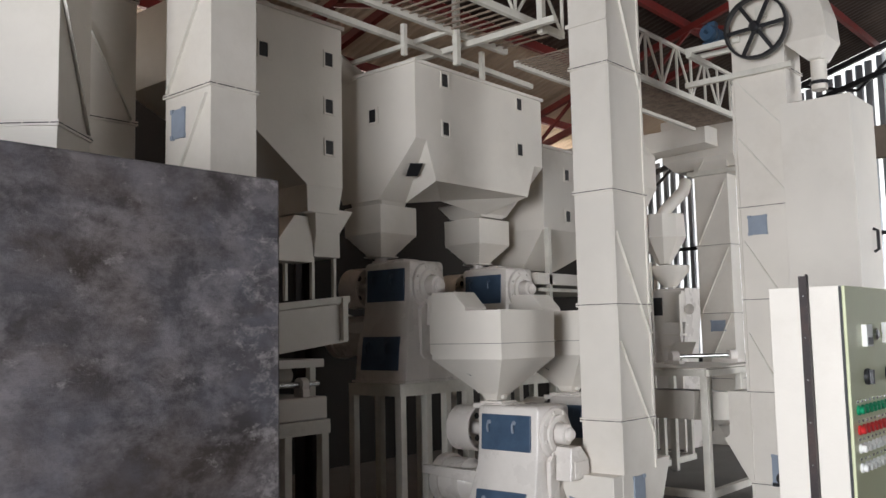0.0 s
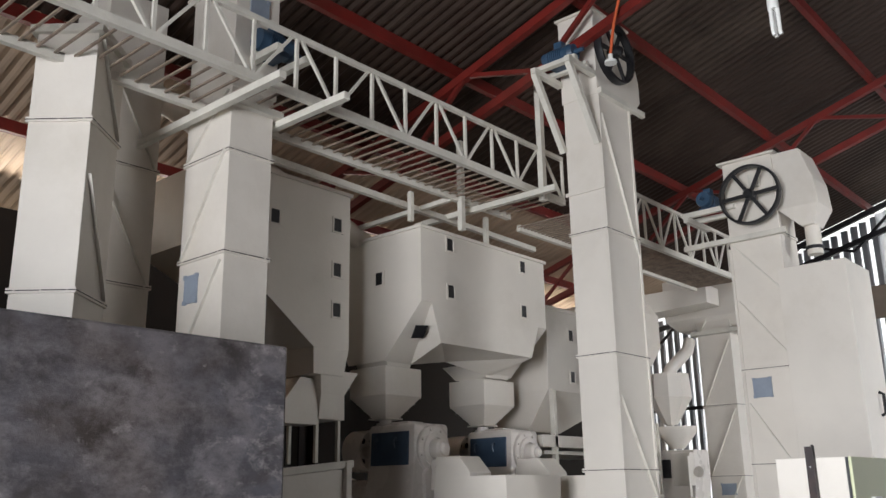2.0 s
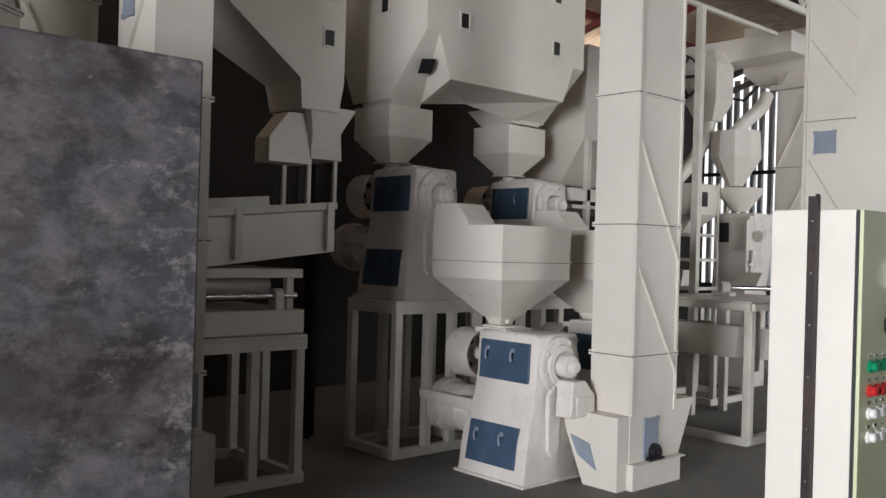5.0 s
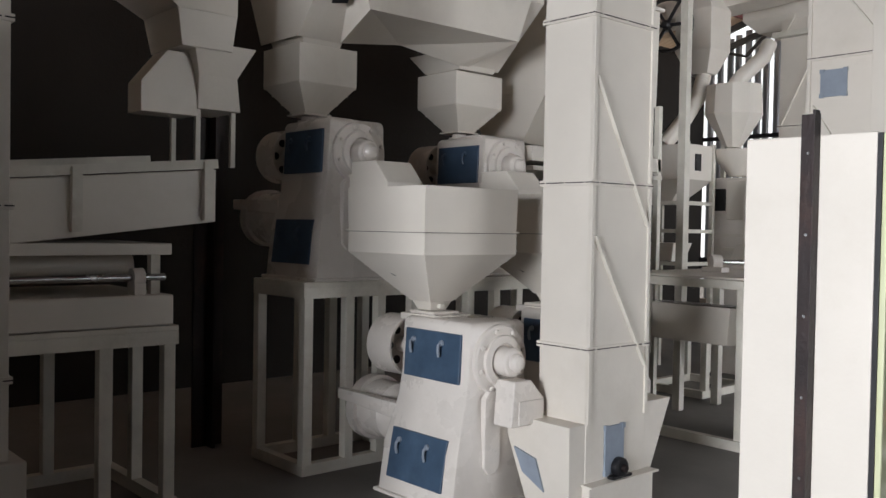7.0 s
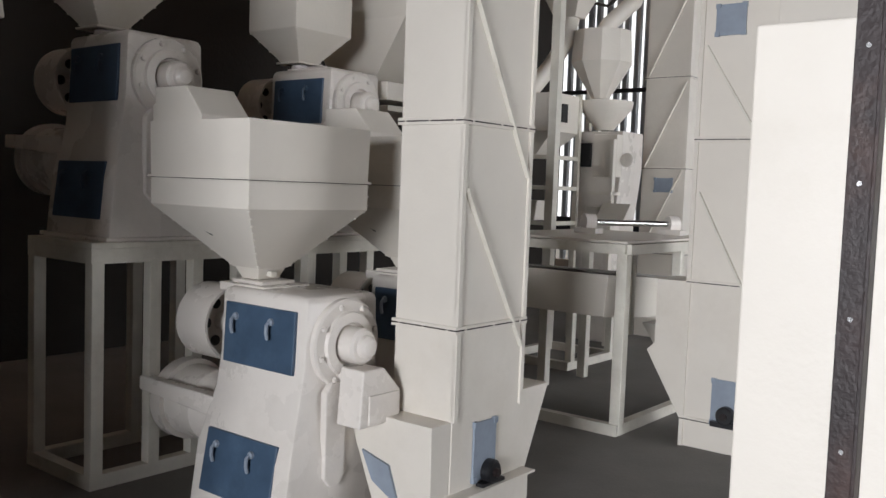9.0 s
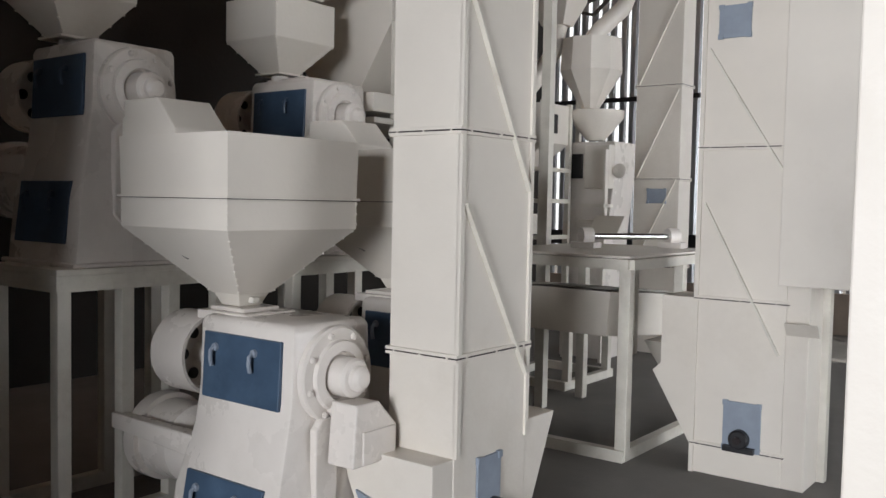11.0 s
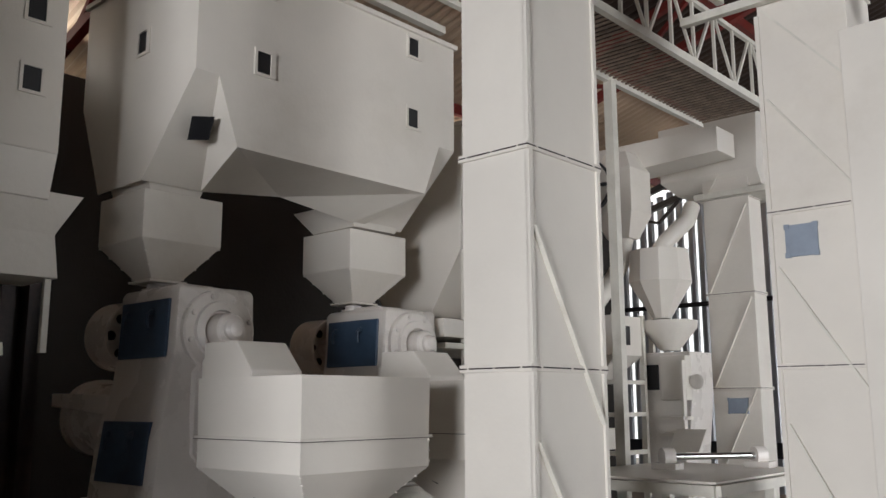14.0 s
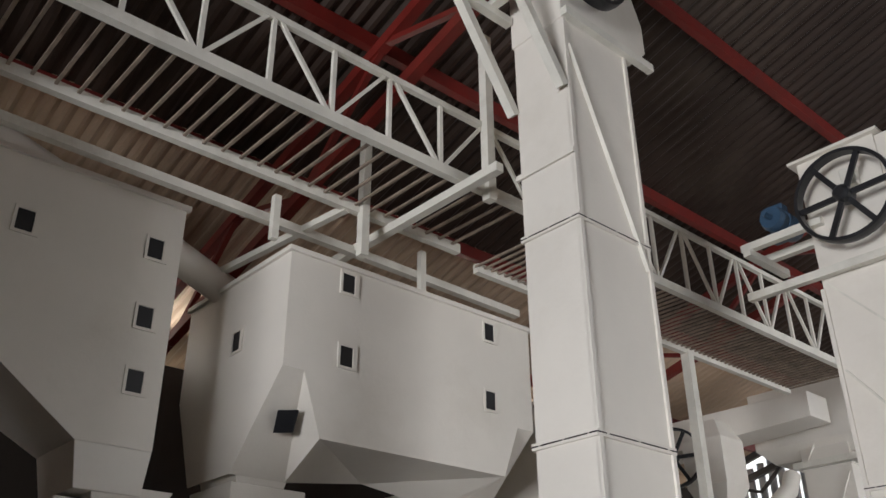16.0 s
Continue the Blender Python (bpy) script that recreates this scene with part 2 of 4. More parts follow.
def tube(bm, pts, r, seg=14):
    pts = [Vector(p) for p in pts]
    rings = []
    for i, p in enumerate(pts):
        d = (pts[min(i + 1, len(pts) - 1)] - pts[max(i - 1, 0)]).normalized()
        u = d.orthogonal().normalized() if i == 0 else (u - d * u.dot(d)).normalized()
        w = d.cross(u)
        rings.append([p + (u * math.cos(k * math.tau / seg) + w * math.sin(k * math.tau / seg)) * r for k in range(seg)])
    return loft(bm, rings)


def beams(name, segs, w, h, parent, mat=None):
    for p, q in segs:
        part(name, beam(B(), p, q, w, h), mat or FRAME, parent)


def poly(bm, pts):
    bm.faces.new([bm.verts.new(p) for p in pts])
    return bm


def thick(bm, t):
    bmesh.ops.remove_doubles(bm, verts=bm.verts, dist=0.0005)
    bmesh.ops.recalc_face_normals(bm, faces=bm.faces)
    bmesh.ops.solidify(bm, geom=bm.faces[:], thickness=t)
    return bm


def setting(name, bm, mat, label, category):
    return tagged(part(name, bm, mat, None, label), label, category, kind="structure")


# ---- building ----
XW, XE, YS, YN = -8.2, 4.6, -4.2, 16.5
RIDGE, EAVE, SLOPE = 2.2, 4.45, 0.30


def roof_z(x):
    return EAVE + SLOPE * (min(x, 2 * RIDGE - x) - XW)


setting("ground", box(B(), -300, 300, -300, 300, -0.4, -0.06), GROUND, "dry pale yard ground outside the mill", "ground")
setting("floor", box(B(), XW, XE, YS, YN, -0.05, 0.0), FLOOR, "dusty grey concrete mill floor", "floor")
setting("wall_west", box(B(), XW - 0.25, XW, YS - 0.25, YN, -0.05, 4.3), WALL, "plastered wall behind the machines, unlit gloom painted into its colour", "wall")

# open gates in the south and east walls
bm = B()
for x0, x1, z0, z1 in ((XW, -1.95, -0.05, 4.0), (1.95, XE, -0.05, 4.0), (XW, XE, 4.0, 5.0)):
    box(bm, x0, x1, YS - 0.25, YS, z0, z1)
poly(bm, [(XW, YS - 0.1, 4.9), (XE, YS - 0.1, 4.9), (XE, YS - 0.1, roof_z(XE) + 0.1), (RIDGE, YS - 0.1, roof_z(RIDGE) + 0.1), (XW, YS - 0.1, roof_z(XW) + 0.1)])
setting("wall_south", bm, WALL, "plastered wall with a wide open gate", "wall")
bm = B()
for y0, y1, z0, z1 in ((YS, 8.5, -0.05, 4.0), (13.9, YN, -0.05, 4.0), (YS, YN, 4.0, 6.9)):
    box(bm, XE, XE + 0.25, y0, y1, z0, z1)
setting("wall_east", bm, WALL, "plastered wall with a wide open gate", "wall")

# Added glowing board, seen as white daylight through the slits.
setting("backdrop", box(B(), -40, 30, YN + 14, YN + 14.1, -0.05, 22), SKYGLOW, "glowing white board standing in for the overexposed sky behind the north wall", "sky")

# north wall: vertical sheets with daylight slits, and closed ribbed sheeting by the gate
wall_n = setting("wall_north", box(B(), XW, XE, YN, YN + 0.2, -0.05, 0.5), BAND, "low concrete plinth under ribbed metal sheeting", "wall")
BASE[wall_n.name] = Vector((0, 0, 0))
sheet_mesh = None
x = XW
count = 0
while x < -3.6:
    if sheet_mesh is None:
        bm = B()
        loft(bm, [[(0.0, 0, z), (0.03, -0.022, z), (0.085, -0.022, z), (0.115, 0, z), (0.085, -0.018, z), (0.03, -0.018, z)] for z in (0, 1)])
        ob = part("sheet", bm, GALV, wall_n)
        sheet_mesh = ob.data
    else:
        ob = new("sheet", sheet_mesh)
        ob.parent = wall_n
    ob.location = (x, YN + 0.1, 0.5)
    ob.scale = (1, 1, roof_z(x) - 0.5)
    x += 0.155 + 0.02 * math.sin(count * 2.3)
    count += 1
bm = B()
rows = []
for k in range(int((XE + 3.6) / 0.03)):
    xx = -3.6 + k * 0.03
    rows.append((xx, YN + 0.1 - 0.02 * (1 + math.sin(xx * math.tau / 0.15))))
for a, b in zip(rows, rows[1:]):
    poly(bm, [(*a, 0.5), (*b, 0.5), (*b, roof_z(b[0])), (*a, roof_z(a[0]))])
part("ribbed_sheeting", thick(bm, 0.003), PALE, wall_n)
part("girt", beam(B(), (XW, YN - 0.02, 3.0), (XE, YN - 0.02, 3.0), 0.05, 0.06), BLACK, wall_n)
part("girt", beam(B(), (XW, YN - 0.02, 1.05), (XE, YN - 0.02, 1.05), 0.06, 0.2), BLACK, wall_n)
part("concrete_band", box(B(), -4.0, XE, YN - 0.12, YN + 0.02, 4.15, 4.65, 0.01), BAND, wall_n, "rough brown concrete band")

# roof of ribbed sheets on both slopes
period = 0.11
n = int((YN - YS) / (period / 4))


def roof_sheet(name, xa, xb, mat, label):
    bm = B()
    va, vb = [], []
    for k in range(n + 1):
        yy = YS + k * period / 4
        dz = 0.016 * math.sin(k * math.pi / 2 + 0.6)
        va.append(bm.verts.new((xa, yy, roof_z(xa) + 0.12 + dz)))
        vb.append(bm.verts.new((xb, yy, roof_z(xb) + 0.12 + dz)))
    for k in range(n):
        bm.faces.new((va[k], va[k + 1], vb[k + 1], vb[k]))
    setting(name, bm, mat, label, "roof")


roof_sheet("ceiling", -6.1, RIDGE, ROOF, "weathered corrugated metal roof seen from below, shade painted into its colour")
# The strip west of -6.1 carries the daylight as its sheet colour.
roof_sheet("ceiling_west", XW - 0.5, -6.1, LITROOF, "corrugated roof sheets at the eave, daylight painted in as a pale colour")
roof_sheet("ceiling_east", RIDGE, XE + 0.3, ROOF, "weathered corrugated metal roof seen from below, shade painted into its colour")

# purlins and trusses of red steel, the north truss blackened as a backlit silhouette
px = XW + 0.85
while px < XE:
    tagged(part("purlin", beam(B(), (px, YS, roof_z(px) + 0.05), (px, YN, roof_z(px) + 0.05), 0.06, 0.11), RED), "red oxide painted steel roof purlin", "purlin", "roof purlins", "structure")
    px += 1.25
for ty in (-1.5, 3.1, 7.7, 12.3, 16.2):
    tr = thing("roof_truss", (XW, ty, EAVE), "red lattice steel roof truss, the north one blackened for backlight", "truss", "roof trusses", "structure")
    # Black on the north truss paints in its dark outline against the daylight.
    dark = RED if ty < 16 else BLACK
    for sx, ex in ((XW, RIDGE), (XE + 0.2, RIDGE)):
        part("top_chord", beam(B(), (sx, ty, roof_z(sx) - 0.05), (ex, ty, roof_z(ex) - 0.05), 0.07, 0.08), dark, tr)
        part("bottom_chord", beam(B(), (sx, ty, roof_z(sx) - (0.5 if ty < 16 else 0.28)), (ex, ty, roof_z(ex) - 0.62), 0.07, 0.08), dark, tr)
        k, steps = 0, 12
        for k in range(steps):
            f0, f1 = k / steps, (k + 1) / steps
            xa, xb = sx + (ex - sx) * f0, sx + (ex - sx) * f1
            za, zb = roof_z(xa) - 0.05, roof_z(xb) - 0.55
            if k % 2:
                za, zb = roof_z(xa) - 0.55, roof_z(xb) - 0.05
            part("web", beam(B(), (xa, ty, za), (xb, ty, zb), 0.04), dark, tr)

# rough concrete wall beside the path
setting("wall_concrete", box(B(), -3.98, -3.703, -1.2, 4.844, 0, 2.43, 0.015), CONC, "dark trowelled concrete wall with pale stains", "wall")


# ---- elevators ----
def elevator(x0, x1, y0, y1, joints, top, label, brace="east", rise=0.9, lean=1, braces=()):
    """A square bucket-elevator leg: casing, bolted joint flanges, corner strips and diagonal braces."""
    e = thing("bucket_elevator", ((x0 + x1) / 2, (y0 + y1) / 2, 0), label, "elevator", "bucket elevators")
    part("casing", box(B(), x0, x1, y0, y1, 0.0, top, 0.004), CREAM, e)
    for z in joints:
        bm = B()
        for d in (-0.009, 0.009):
            box(bm, x0 - 0.013, x1 + 0.013, y0 - 0.013, y1 + 0.013, z + d - 0.007, z + d + 0.007, 0.002)
        fl = part("joint_flange", bm, CREAM, e)
        part("gasket", box(B(), x0 - 0.0145, x1 + 0.0145, y0 - 0.0145, y1 + 0.0145, z - 0.0028, z + 0.0028), RUST, fl, "dark gasket line")
    zs = [0.5 if joints[0] > 0.7 else joints[0]] + [z for z in joints if z > 0.7]
    bolts = B()
    for z in joints:
        for fx in (0.1, 0.5, 0.9):
            lathe(bolts, (x0 + (x1 - x0) * fx, y0 - 0.012, z), (0, -1, 0), [(0, 0.005), (0.004, 0.005)], 6)
            lathe(bolts, (x1 + 0.012, y0 + (y1 - y0) * fx, z), (1, 0, 0), [(0, 0.007), (0.006, 0.007)], 6)
    part("flange_bolts", bolts, CREAM, e)
    a = 0.02
    for z, zt in braces or [(z, min(z + rise, top)) for z in joints]:
        if brace == "east":
            part("brace", beam(B(), (x1 + 0.008, y1 - 0.03, z + a), (x1 + 0.008, y0 + 0.03, zt - a), 0.012, 0.028, (1, 0, 0)), FRAME, e)
        else:
            xa, xb = (x0 + 0.03, x1 - 0.03) if lean > 0 else (x1 - 0.03, x0 + 0.03)
            part("brace", beam(B(), (xb, y0 - 0.008, z + a), (xa, y0 - 0.008, zt - a), 0.012, 0.028, (0, 1, 0)), FRAME, e)
    return e


def hatch(e, face, a0, a1, z0, z1, at, mat=HATCH, label="grey-blue inspection hatch"):
    bm = B()
    if face == "south":
        box(bm, a0, a1, at - 0.012, at, z0, z1, 0.004)
        for c in (a0 + 0.012, a1 - 0.012):
            for zz in (z0 + 0.01, z1 - 0.01):
                box(bm, c - 0.014, c + 0.014, at - 0.018, at, zz - 0.014, zz + 0.014)
    else:
        box(bm, at, at + 0.012, a0, a1, z0, z1, 0.004)
        for c in (a0 + 0.012, a1 - 0.012):
            for zz in (z0 + 0.01, z1 - 0.01):
                box(bm, at, at + 0.018, c - 0.014, c + 0.014, zz - 0.014, zz + 0.014)
    return part("hatch", bm, mat, e, label)


def spoked_wheel(parent, centre, axis, r):
    c, a = Vector(centre), Vector(axis).normalized()
    u = a.orthogonal().normalized()
    w = a.cross(u)
    wh = part("belt_wheel", lathe(B(), c, a, [(-0.035, r - 0.022), (-0.035, r), (-0.01, r + 0.004), (0.01, r + 0.004), (0.035, r), (0.035, r - 0.022), (-0.035, r - 0.022)], 48, False), BLACK, parent, "black six-spoked belt wheel", True)
    part("hub", lathe(B(), c, a, [(-0.05, 0.035), (-0.05, 0.05), (0.05, 0.05), (0.07, 0.03)], 20), BLACK, wh, "", True)
    for k in range(6):
        d = u * math.cos(k * math.pi / 3 + 0.3) + w * math.sin(k * math.pi / 3 + 0.3)
        part("spoke", beam(B(), c + d * 0.04, c + d * (r - 0.01), 0.034, 0.02, a), BLACK, wh)
    return wh


def motor(name_parent, centre, axis, r=0.075, length=0.26):
    c, a = Vector(centre), Vector(axis).normalized()
    prof = [(-length / 2, r * 0.5), (-length / 2, r * 0.9), (-length / 2 + 0.05, r * 0.95)]
    for k in range(7):
        d = -length / 2 + 0.06 + k * 0.02
        prof += [(d, r), (d + 0.01, r), (d + 0.011, r * 0.9), (d + 0.019, r * 0.9)]
    prof += [(length / 2 - 0.04, r), (length / 2, r * 0.85), (length / 2, 0.02), (length / 2 + 0.08, 0.018)]
    m = part("motor", lathe(B(), c, a, prof, 28), MOTOR, name_parent, "dark blue finned electric motor")
    part("terminal_box", box(B(), c.x - 0.04, c.x + 0.04, c.y - 0.04, c.y + 0.04, c.z + r * 0.8, c.z + r + 0.05, 0.006), MOTOR, m)
    part("foot", box(B(), c.x - 0.09, c.x + 0.09, c.y - 0.06, c.y + 0.06, c.z - r - 0.02, c.z - r + 0.02, 0.004), MOTOR, m)
    return m


def bearing(parent, c, face):
    n = Vector((1, 0, 0)) if face == "east" else Vector((0, -1, 0))
    s = Vector((0, 1, 0)) if face == "east" else Vector((1, 0, 0))
    c = Vector(c)
    b = lathe(B(), c, n, [(0, 0.055), (0.035, 0.055), (0.045, 0.045), (0.045, 0.03)], 24)
    lo = c - Vector((0, 0, 0.055))
    beam(b, lo + n * 0.02 - s * 0.085, lo + n * 0.02 + s * 0.085, 0.04, 0.03)
    ob = part("bearing", b, BLACK, parent, "black pillow-block bearing")
    part("shaft_end", lathe(B(), c, n, [(0, 0.02), (0.065, 0.02)], 16), RUST, ob, "rusty shaft end")


# elevator beside the first polisher
M = elevator(-3.79, -3.446, 7.878, 8.403, [0.90, 1.795, 2.69, 3.71], 4.95, "tall cream bucket elevator leg between the polishers", "east", 0.88, 1, ((0.76, 1.53), (1.55, 2.38), (3.55, 4.75)))
for xx, yy in ((-3.44, 7.89), (-3.44, 8.395)):
    part("corner_strip", box(B(), xx - 0.012, xx + 0.006, yy - 0.012, yy + 0.012, 0.5, 4.9), CREAM, M)
part("strap", box(B(), -3.81, -3.43, 7.862, 7.876, 4.05, 4.08), CREAM, M)
head = part("head_casing", loft(B(), [rect(-3.80, -3.44, 7.87, 8.47, 4.9), rect(-3.80, -3.44, 7.87, 8.62, 5.05), rect(-3.80, -3.44, 7.87, 8.62, 5.25), rect(-3.80, -3.44, 7.87, 8.45, 5.70)], 0.006), CREAM, M)
part("head_lid", box(B(), -3.82, -3.42, 7.85, 8.47, 5.70, 5.72), CREAM, head)
part("head_ledge", box(B(), -3.44, -3.40, 7.87, 8.62, 4.90, 4.95), FRAME, head)
spoked_wheel(M, (-3.33, 8.02, 5.30), (1, 0, 0), 0.285)
for xx in (-3.80, -3.46):
    beams("motor_bracket", [((xx, 7.86, 5.08), (xx, 7.45, 5.08)), ((xx, 7.47, 5.06), (xx, 7.86, 4.45))], 0.05, 0.05, M)
beams("motor_rail", [((-3.83, 7.55, 5.12), (-3.43, 7.55, 5.12)), ((-3.83, 7.72, 5.12), (-3.43, 7.72, 5.12))], 0.05, 0.04, M)
motor(M, (-3.64, 7.64, 5.22), (1, 0, 0), 0.08, 0.3)
part("boot_tray", box(B(), -3.80, -3.40, 7.86, 8.43, 0.0, 0.17, 0.005), CREAM, M)
part("boot_rim", box(B(), -3.47, -3.375, 7.85, 8.45, 0.17, 0.18), CREAM, M)
inlet = part("inlet_chute", loft(B(), [rect(-3.74, -3.45, 7.755, 7.88, 0.0), rect(-3.95, -3.45, 7.745, 7.88, 0.50)], 0.004), CREAM, M)
part("slide_gate", loft(B(), [[(-3.78, 7.742, 0.20), (-3.62, 7.742, 0.12), (-3.62, 7.752, 0.12), (-3.78, 7.752, 0.20)], [(-3.84, 7.735, 0.33), (-3.68, 7.735, 0.29), (-3.68, 7.75, 0.29), (-3.84, 7.75, 0.33)]]), HATCH, inlet, "grey-blue slide gate")
part("outlet_chute", loft(B(), [rect(-3.79, -3.45, 8.40, 8.42, 0.05), rect(-3.79, -3.45, 8.40, 8.66, 0.56)], 0.004), CREAM, M)
hatch(M, "east", 8.03, 8.20, 0.20, 0.47, -3.446)
bearing(M, (-3.435, 8.14, 0.235), "east")

# elevator behind the concrete wall
L = elevator(-5.014, -4.511, 4.955, 5.30, [0.85, 1.6, 2.4, 3.155, 3.85], 4.3, "cream bucket elevator leg rising behind the concrete wall", "south", 0.72, -1)
hatch(L, "south", -4.93, -4.78, 2.86, 3.05, 4.955)
part("top_ledge", box(B(), -5.06, -4.46, 4.91, 5.35, 4.16, 4.21), FRAME, L)
hl = part("head_casing", box(B(), -5.02, -4.505, 4.95, 5.32, 4.3, 5.12, 0.006), CREAM, L)
part("head_lid", box(B(), -5.06, -4.47, 4.91, 5.36, 5.12, 5.14), CREAM, hl)
hatch(L, "east", 5.06, 5.22, 4.85, 5.03, -4.503)
motor(L, (-4.42, 5.22, 4.66), (0, 1, 0), 0.085, 0.3)
beams("motor_bracket", [((-4.5, yy, 4.53), (-4.2, yy, 4.53)) for yy in (5.1, 5.35)], 0.05, 0.05, L)
part("hatch_low", box(B(), -4.511, -4.49, 5.18, 5.26, 0.55, 0.85, 0.004), HATCH, L)
part("boot_tray", box(B(), -5.05, -4.46, 4.9, 5.36, 0, 0.5, 0.005), CREAM, L)

# two further legs near the entrance
LL = elevator(-5.075, -4.705, 3.885, 4.315, [1.9, 2.77, 3.8], 4.4, "sunlit cream bucket elevator leg above the concrete wall", "east", 0.72)
LL.rotation_euler.z = radians(41)
part("top_ledge", box(B(), -5.11, -4.67, 3.85, 4.35, 4.36, 4.41), FRAME, LL)
L3 = elevator(-6.0, -5.5, 4.55, 5.02, [2.2, 3.08, 3.95], 5.3, "shaded cream bucket elevator leg in the dark corner", "east", 0.8)

# elevator by the control cabinet, with a wheel at its head
E2 = elevator(-3.296, -2.80, 9.976, 10.40, [0.168, 1.0, 1.85, 2.716, 3.99], 4.78, "cream bucket elevator leg with a black belt wheel", "south", 0.85, 1, ((0.70, 1.56), (1.68, 2.42), (2.78, 3.4), (3.4, 3.95)))
hatch(E2, "south", -3.22, -3.04, 2.45, 2.63, 9.976)
hatch(E2, "south", -3.12, -2.91, 0.17, 0.44, 9.976)
bearing(E2, (-3.02, 9.965, 0.235), "south")
part("corner_strip", box(B(), -3.31, -3.285, 9.962, 9.978, 0, 3.9), CREAM, E2)
part("head_lid", box(B(), -3.34, -2.76, 9.94, 10.44, 4.78, 4.80), CREAM, E2)
part("head_casing", loft(B(), [rect(-2.62, -2.50, 10.05, 10.3, 4.02), rect(-2.80, -2.42, 9.99, 10.39, 4.20), rect(-2.80, -2.44, 9.99, 10.39, 4.45), rect(-2.80, -2.54, 9.99, 10.39, 4.77)], 0.006), CREAM, E2)
part("spout", tube(B(), [(-2.56, 10.17, 4.05), (-2.56, 10.17, 3.75)], 0.07), CREAM, E2, "", True)
part("spout_collar", lathe(B(), (-2.56, 10.17, 3.80), (0, 0, 1), [(0, 0.07), (0, 0.085), (0.03, 0.085), (0.03, 0.07)], 20), BLACK, E2)
spoked_wheel(E2, (-2.98, 9.80, 4.355), (0, -1, 0), 0.295)
part("wheel_bearing", box(B(), -3.03, -2.93, 9.92, 9.976, 4.47, 4.6, 0.01), FRAME, E2)
beams("motor_bracket", [((-3.75, 9.95, 4.33), (-3.2, 9.95, 4.33)), ((-3.75, 10.2, 4.33), (-3.2, 10.2, 4.33)), ((-3.7, 9.9, 4.28), (-3.7, 10.4, 4.28))], 0.05, 0.05, E2)
motor(E2, (-3.5, 10.05, 4.46), (0, -1, 0), 0.085, 0.3)
part("ledge_bar", beam(B(), (-3.75, 9.93, 3.98), (-2.72, 9.93, 3.98), 0.05), FRAME, E2)
part("inlet_chute", loft(B(), [rect(-3.32, -3.297, 9.99, 10.3, 0.15), rect(-3.56, -3.297, 9.99, 10.3, 0.55), rect(-3.51, -3.297, 9.99, 10.3, 0.60), rect(-3.51, -3.297, 9.99, 10.3, 1.0)], 0.004), CREAM, E2)
part("side_spout", box(B(), -2.80, -2.68, 9.98, 10.3, 0.0, 1.12, 0.004), CREAM, E2)
part("spout_lip", loft(B(), [rect(-2.79, -2.62, 9.955, 9.97, 0.84), rect(-2.79, -2.62, 9.90, 9.92, 0.91)]), CREAM, E2)

# far leg against the north wall
F = elevator(-5.44, -4.95, 13.64, 13.94, [0.9, 1.798, 2.75, 3.74], 4.45, "shaded cream bucket elevator leg near the ribbed wall", "south", 0.92, -1)
hatch(F, "south", -5.29, -5.08, 1.55, 1.70, 13.64, HATCH)
part("top_ledge", box(B(), -5.5, -4.7, 13.55, 14.15, 3.74, 3.80), FRAME, F)
part("head_casing", loft(B(), [rect(-5.75, -4.83, 13.7, 14.1, 3.85), rect(-5.9, -4.83, 13.6, 14.2, 4.0), rect(-5.9, -4.8, 13.6, 14.2, 4.6)], 0.006), CREAM, F)
part("down_pipe", tube(B(), [(-5.45, 13.4, 3.65), (-5.45, 13.3, 3.5), (-5.62, 13.1, 3.25), (-5.75, 13.05, 3.05)], 0.085), CREAM, F, "", True)


# ---- bins ----
def frame_window(parent, face, a, z, at, w=0.085, h=0.115):
    """A small dark peep window with a raised rim."""
    bm = B()
    for da, dz, ww, hh in ((-w / 2 - 0.008, 0, 0.016, h + 0.03), (w / 2 + 0.014, 0, 0.03, h + 0.03), (0, h / 2 + 0.008, w, 0.016), (0, -h / 2 - 0.008, w, 0.016)):
        if face == "east":
            box(bm, at - 0.002, at + 0.009, a + da - ww / 2, a + da + ww / 2, z + dz - hh / 2, z + dz + hh / 2)
        else:
            box(bm, a + da - ww / 2, a + da + ww / 2, at - 0.009, at + 0.002, z + dz - hh / 2, z + dz + hh / 2)
    win = part("window_frame", bm, CREAM, parent)
    bm = B()
    if face == "east":
        box(bm, at - 0.01, at + 0.002, a - w / 2, a + w / 2, z - h / 2, z + h / 2)
    else:
        box(bm, a - w / 2, a + w / 2, at - 0.002, at + 0.01, z - h / 2, z + h / 2)
    part("window_pane", bm, BLACK, win, "dark window pane")


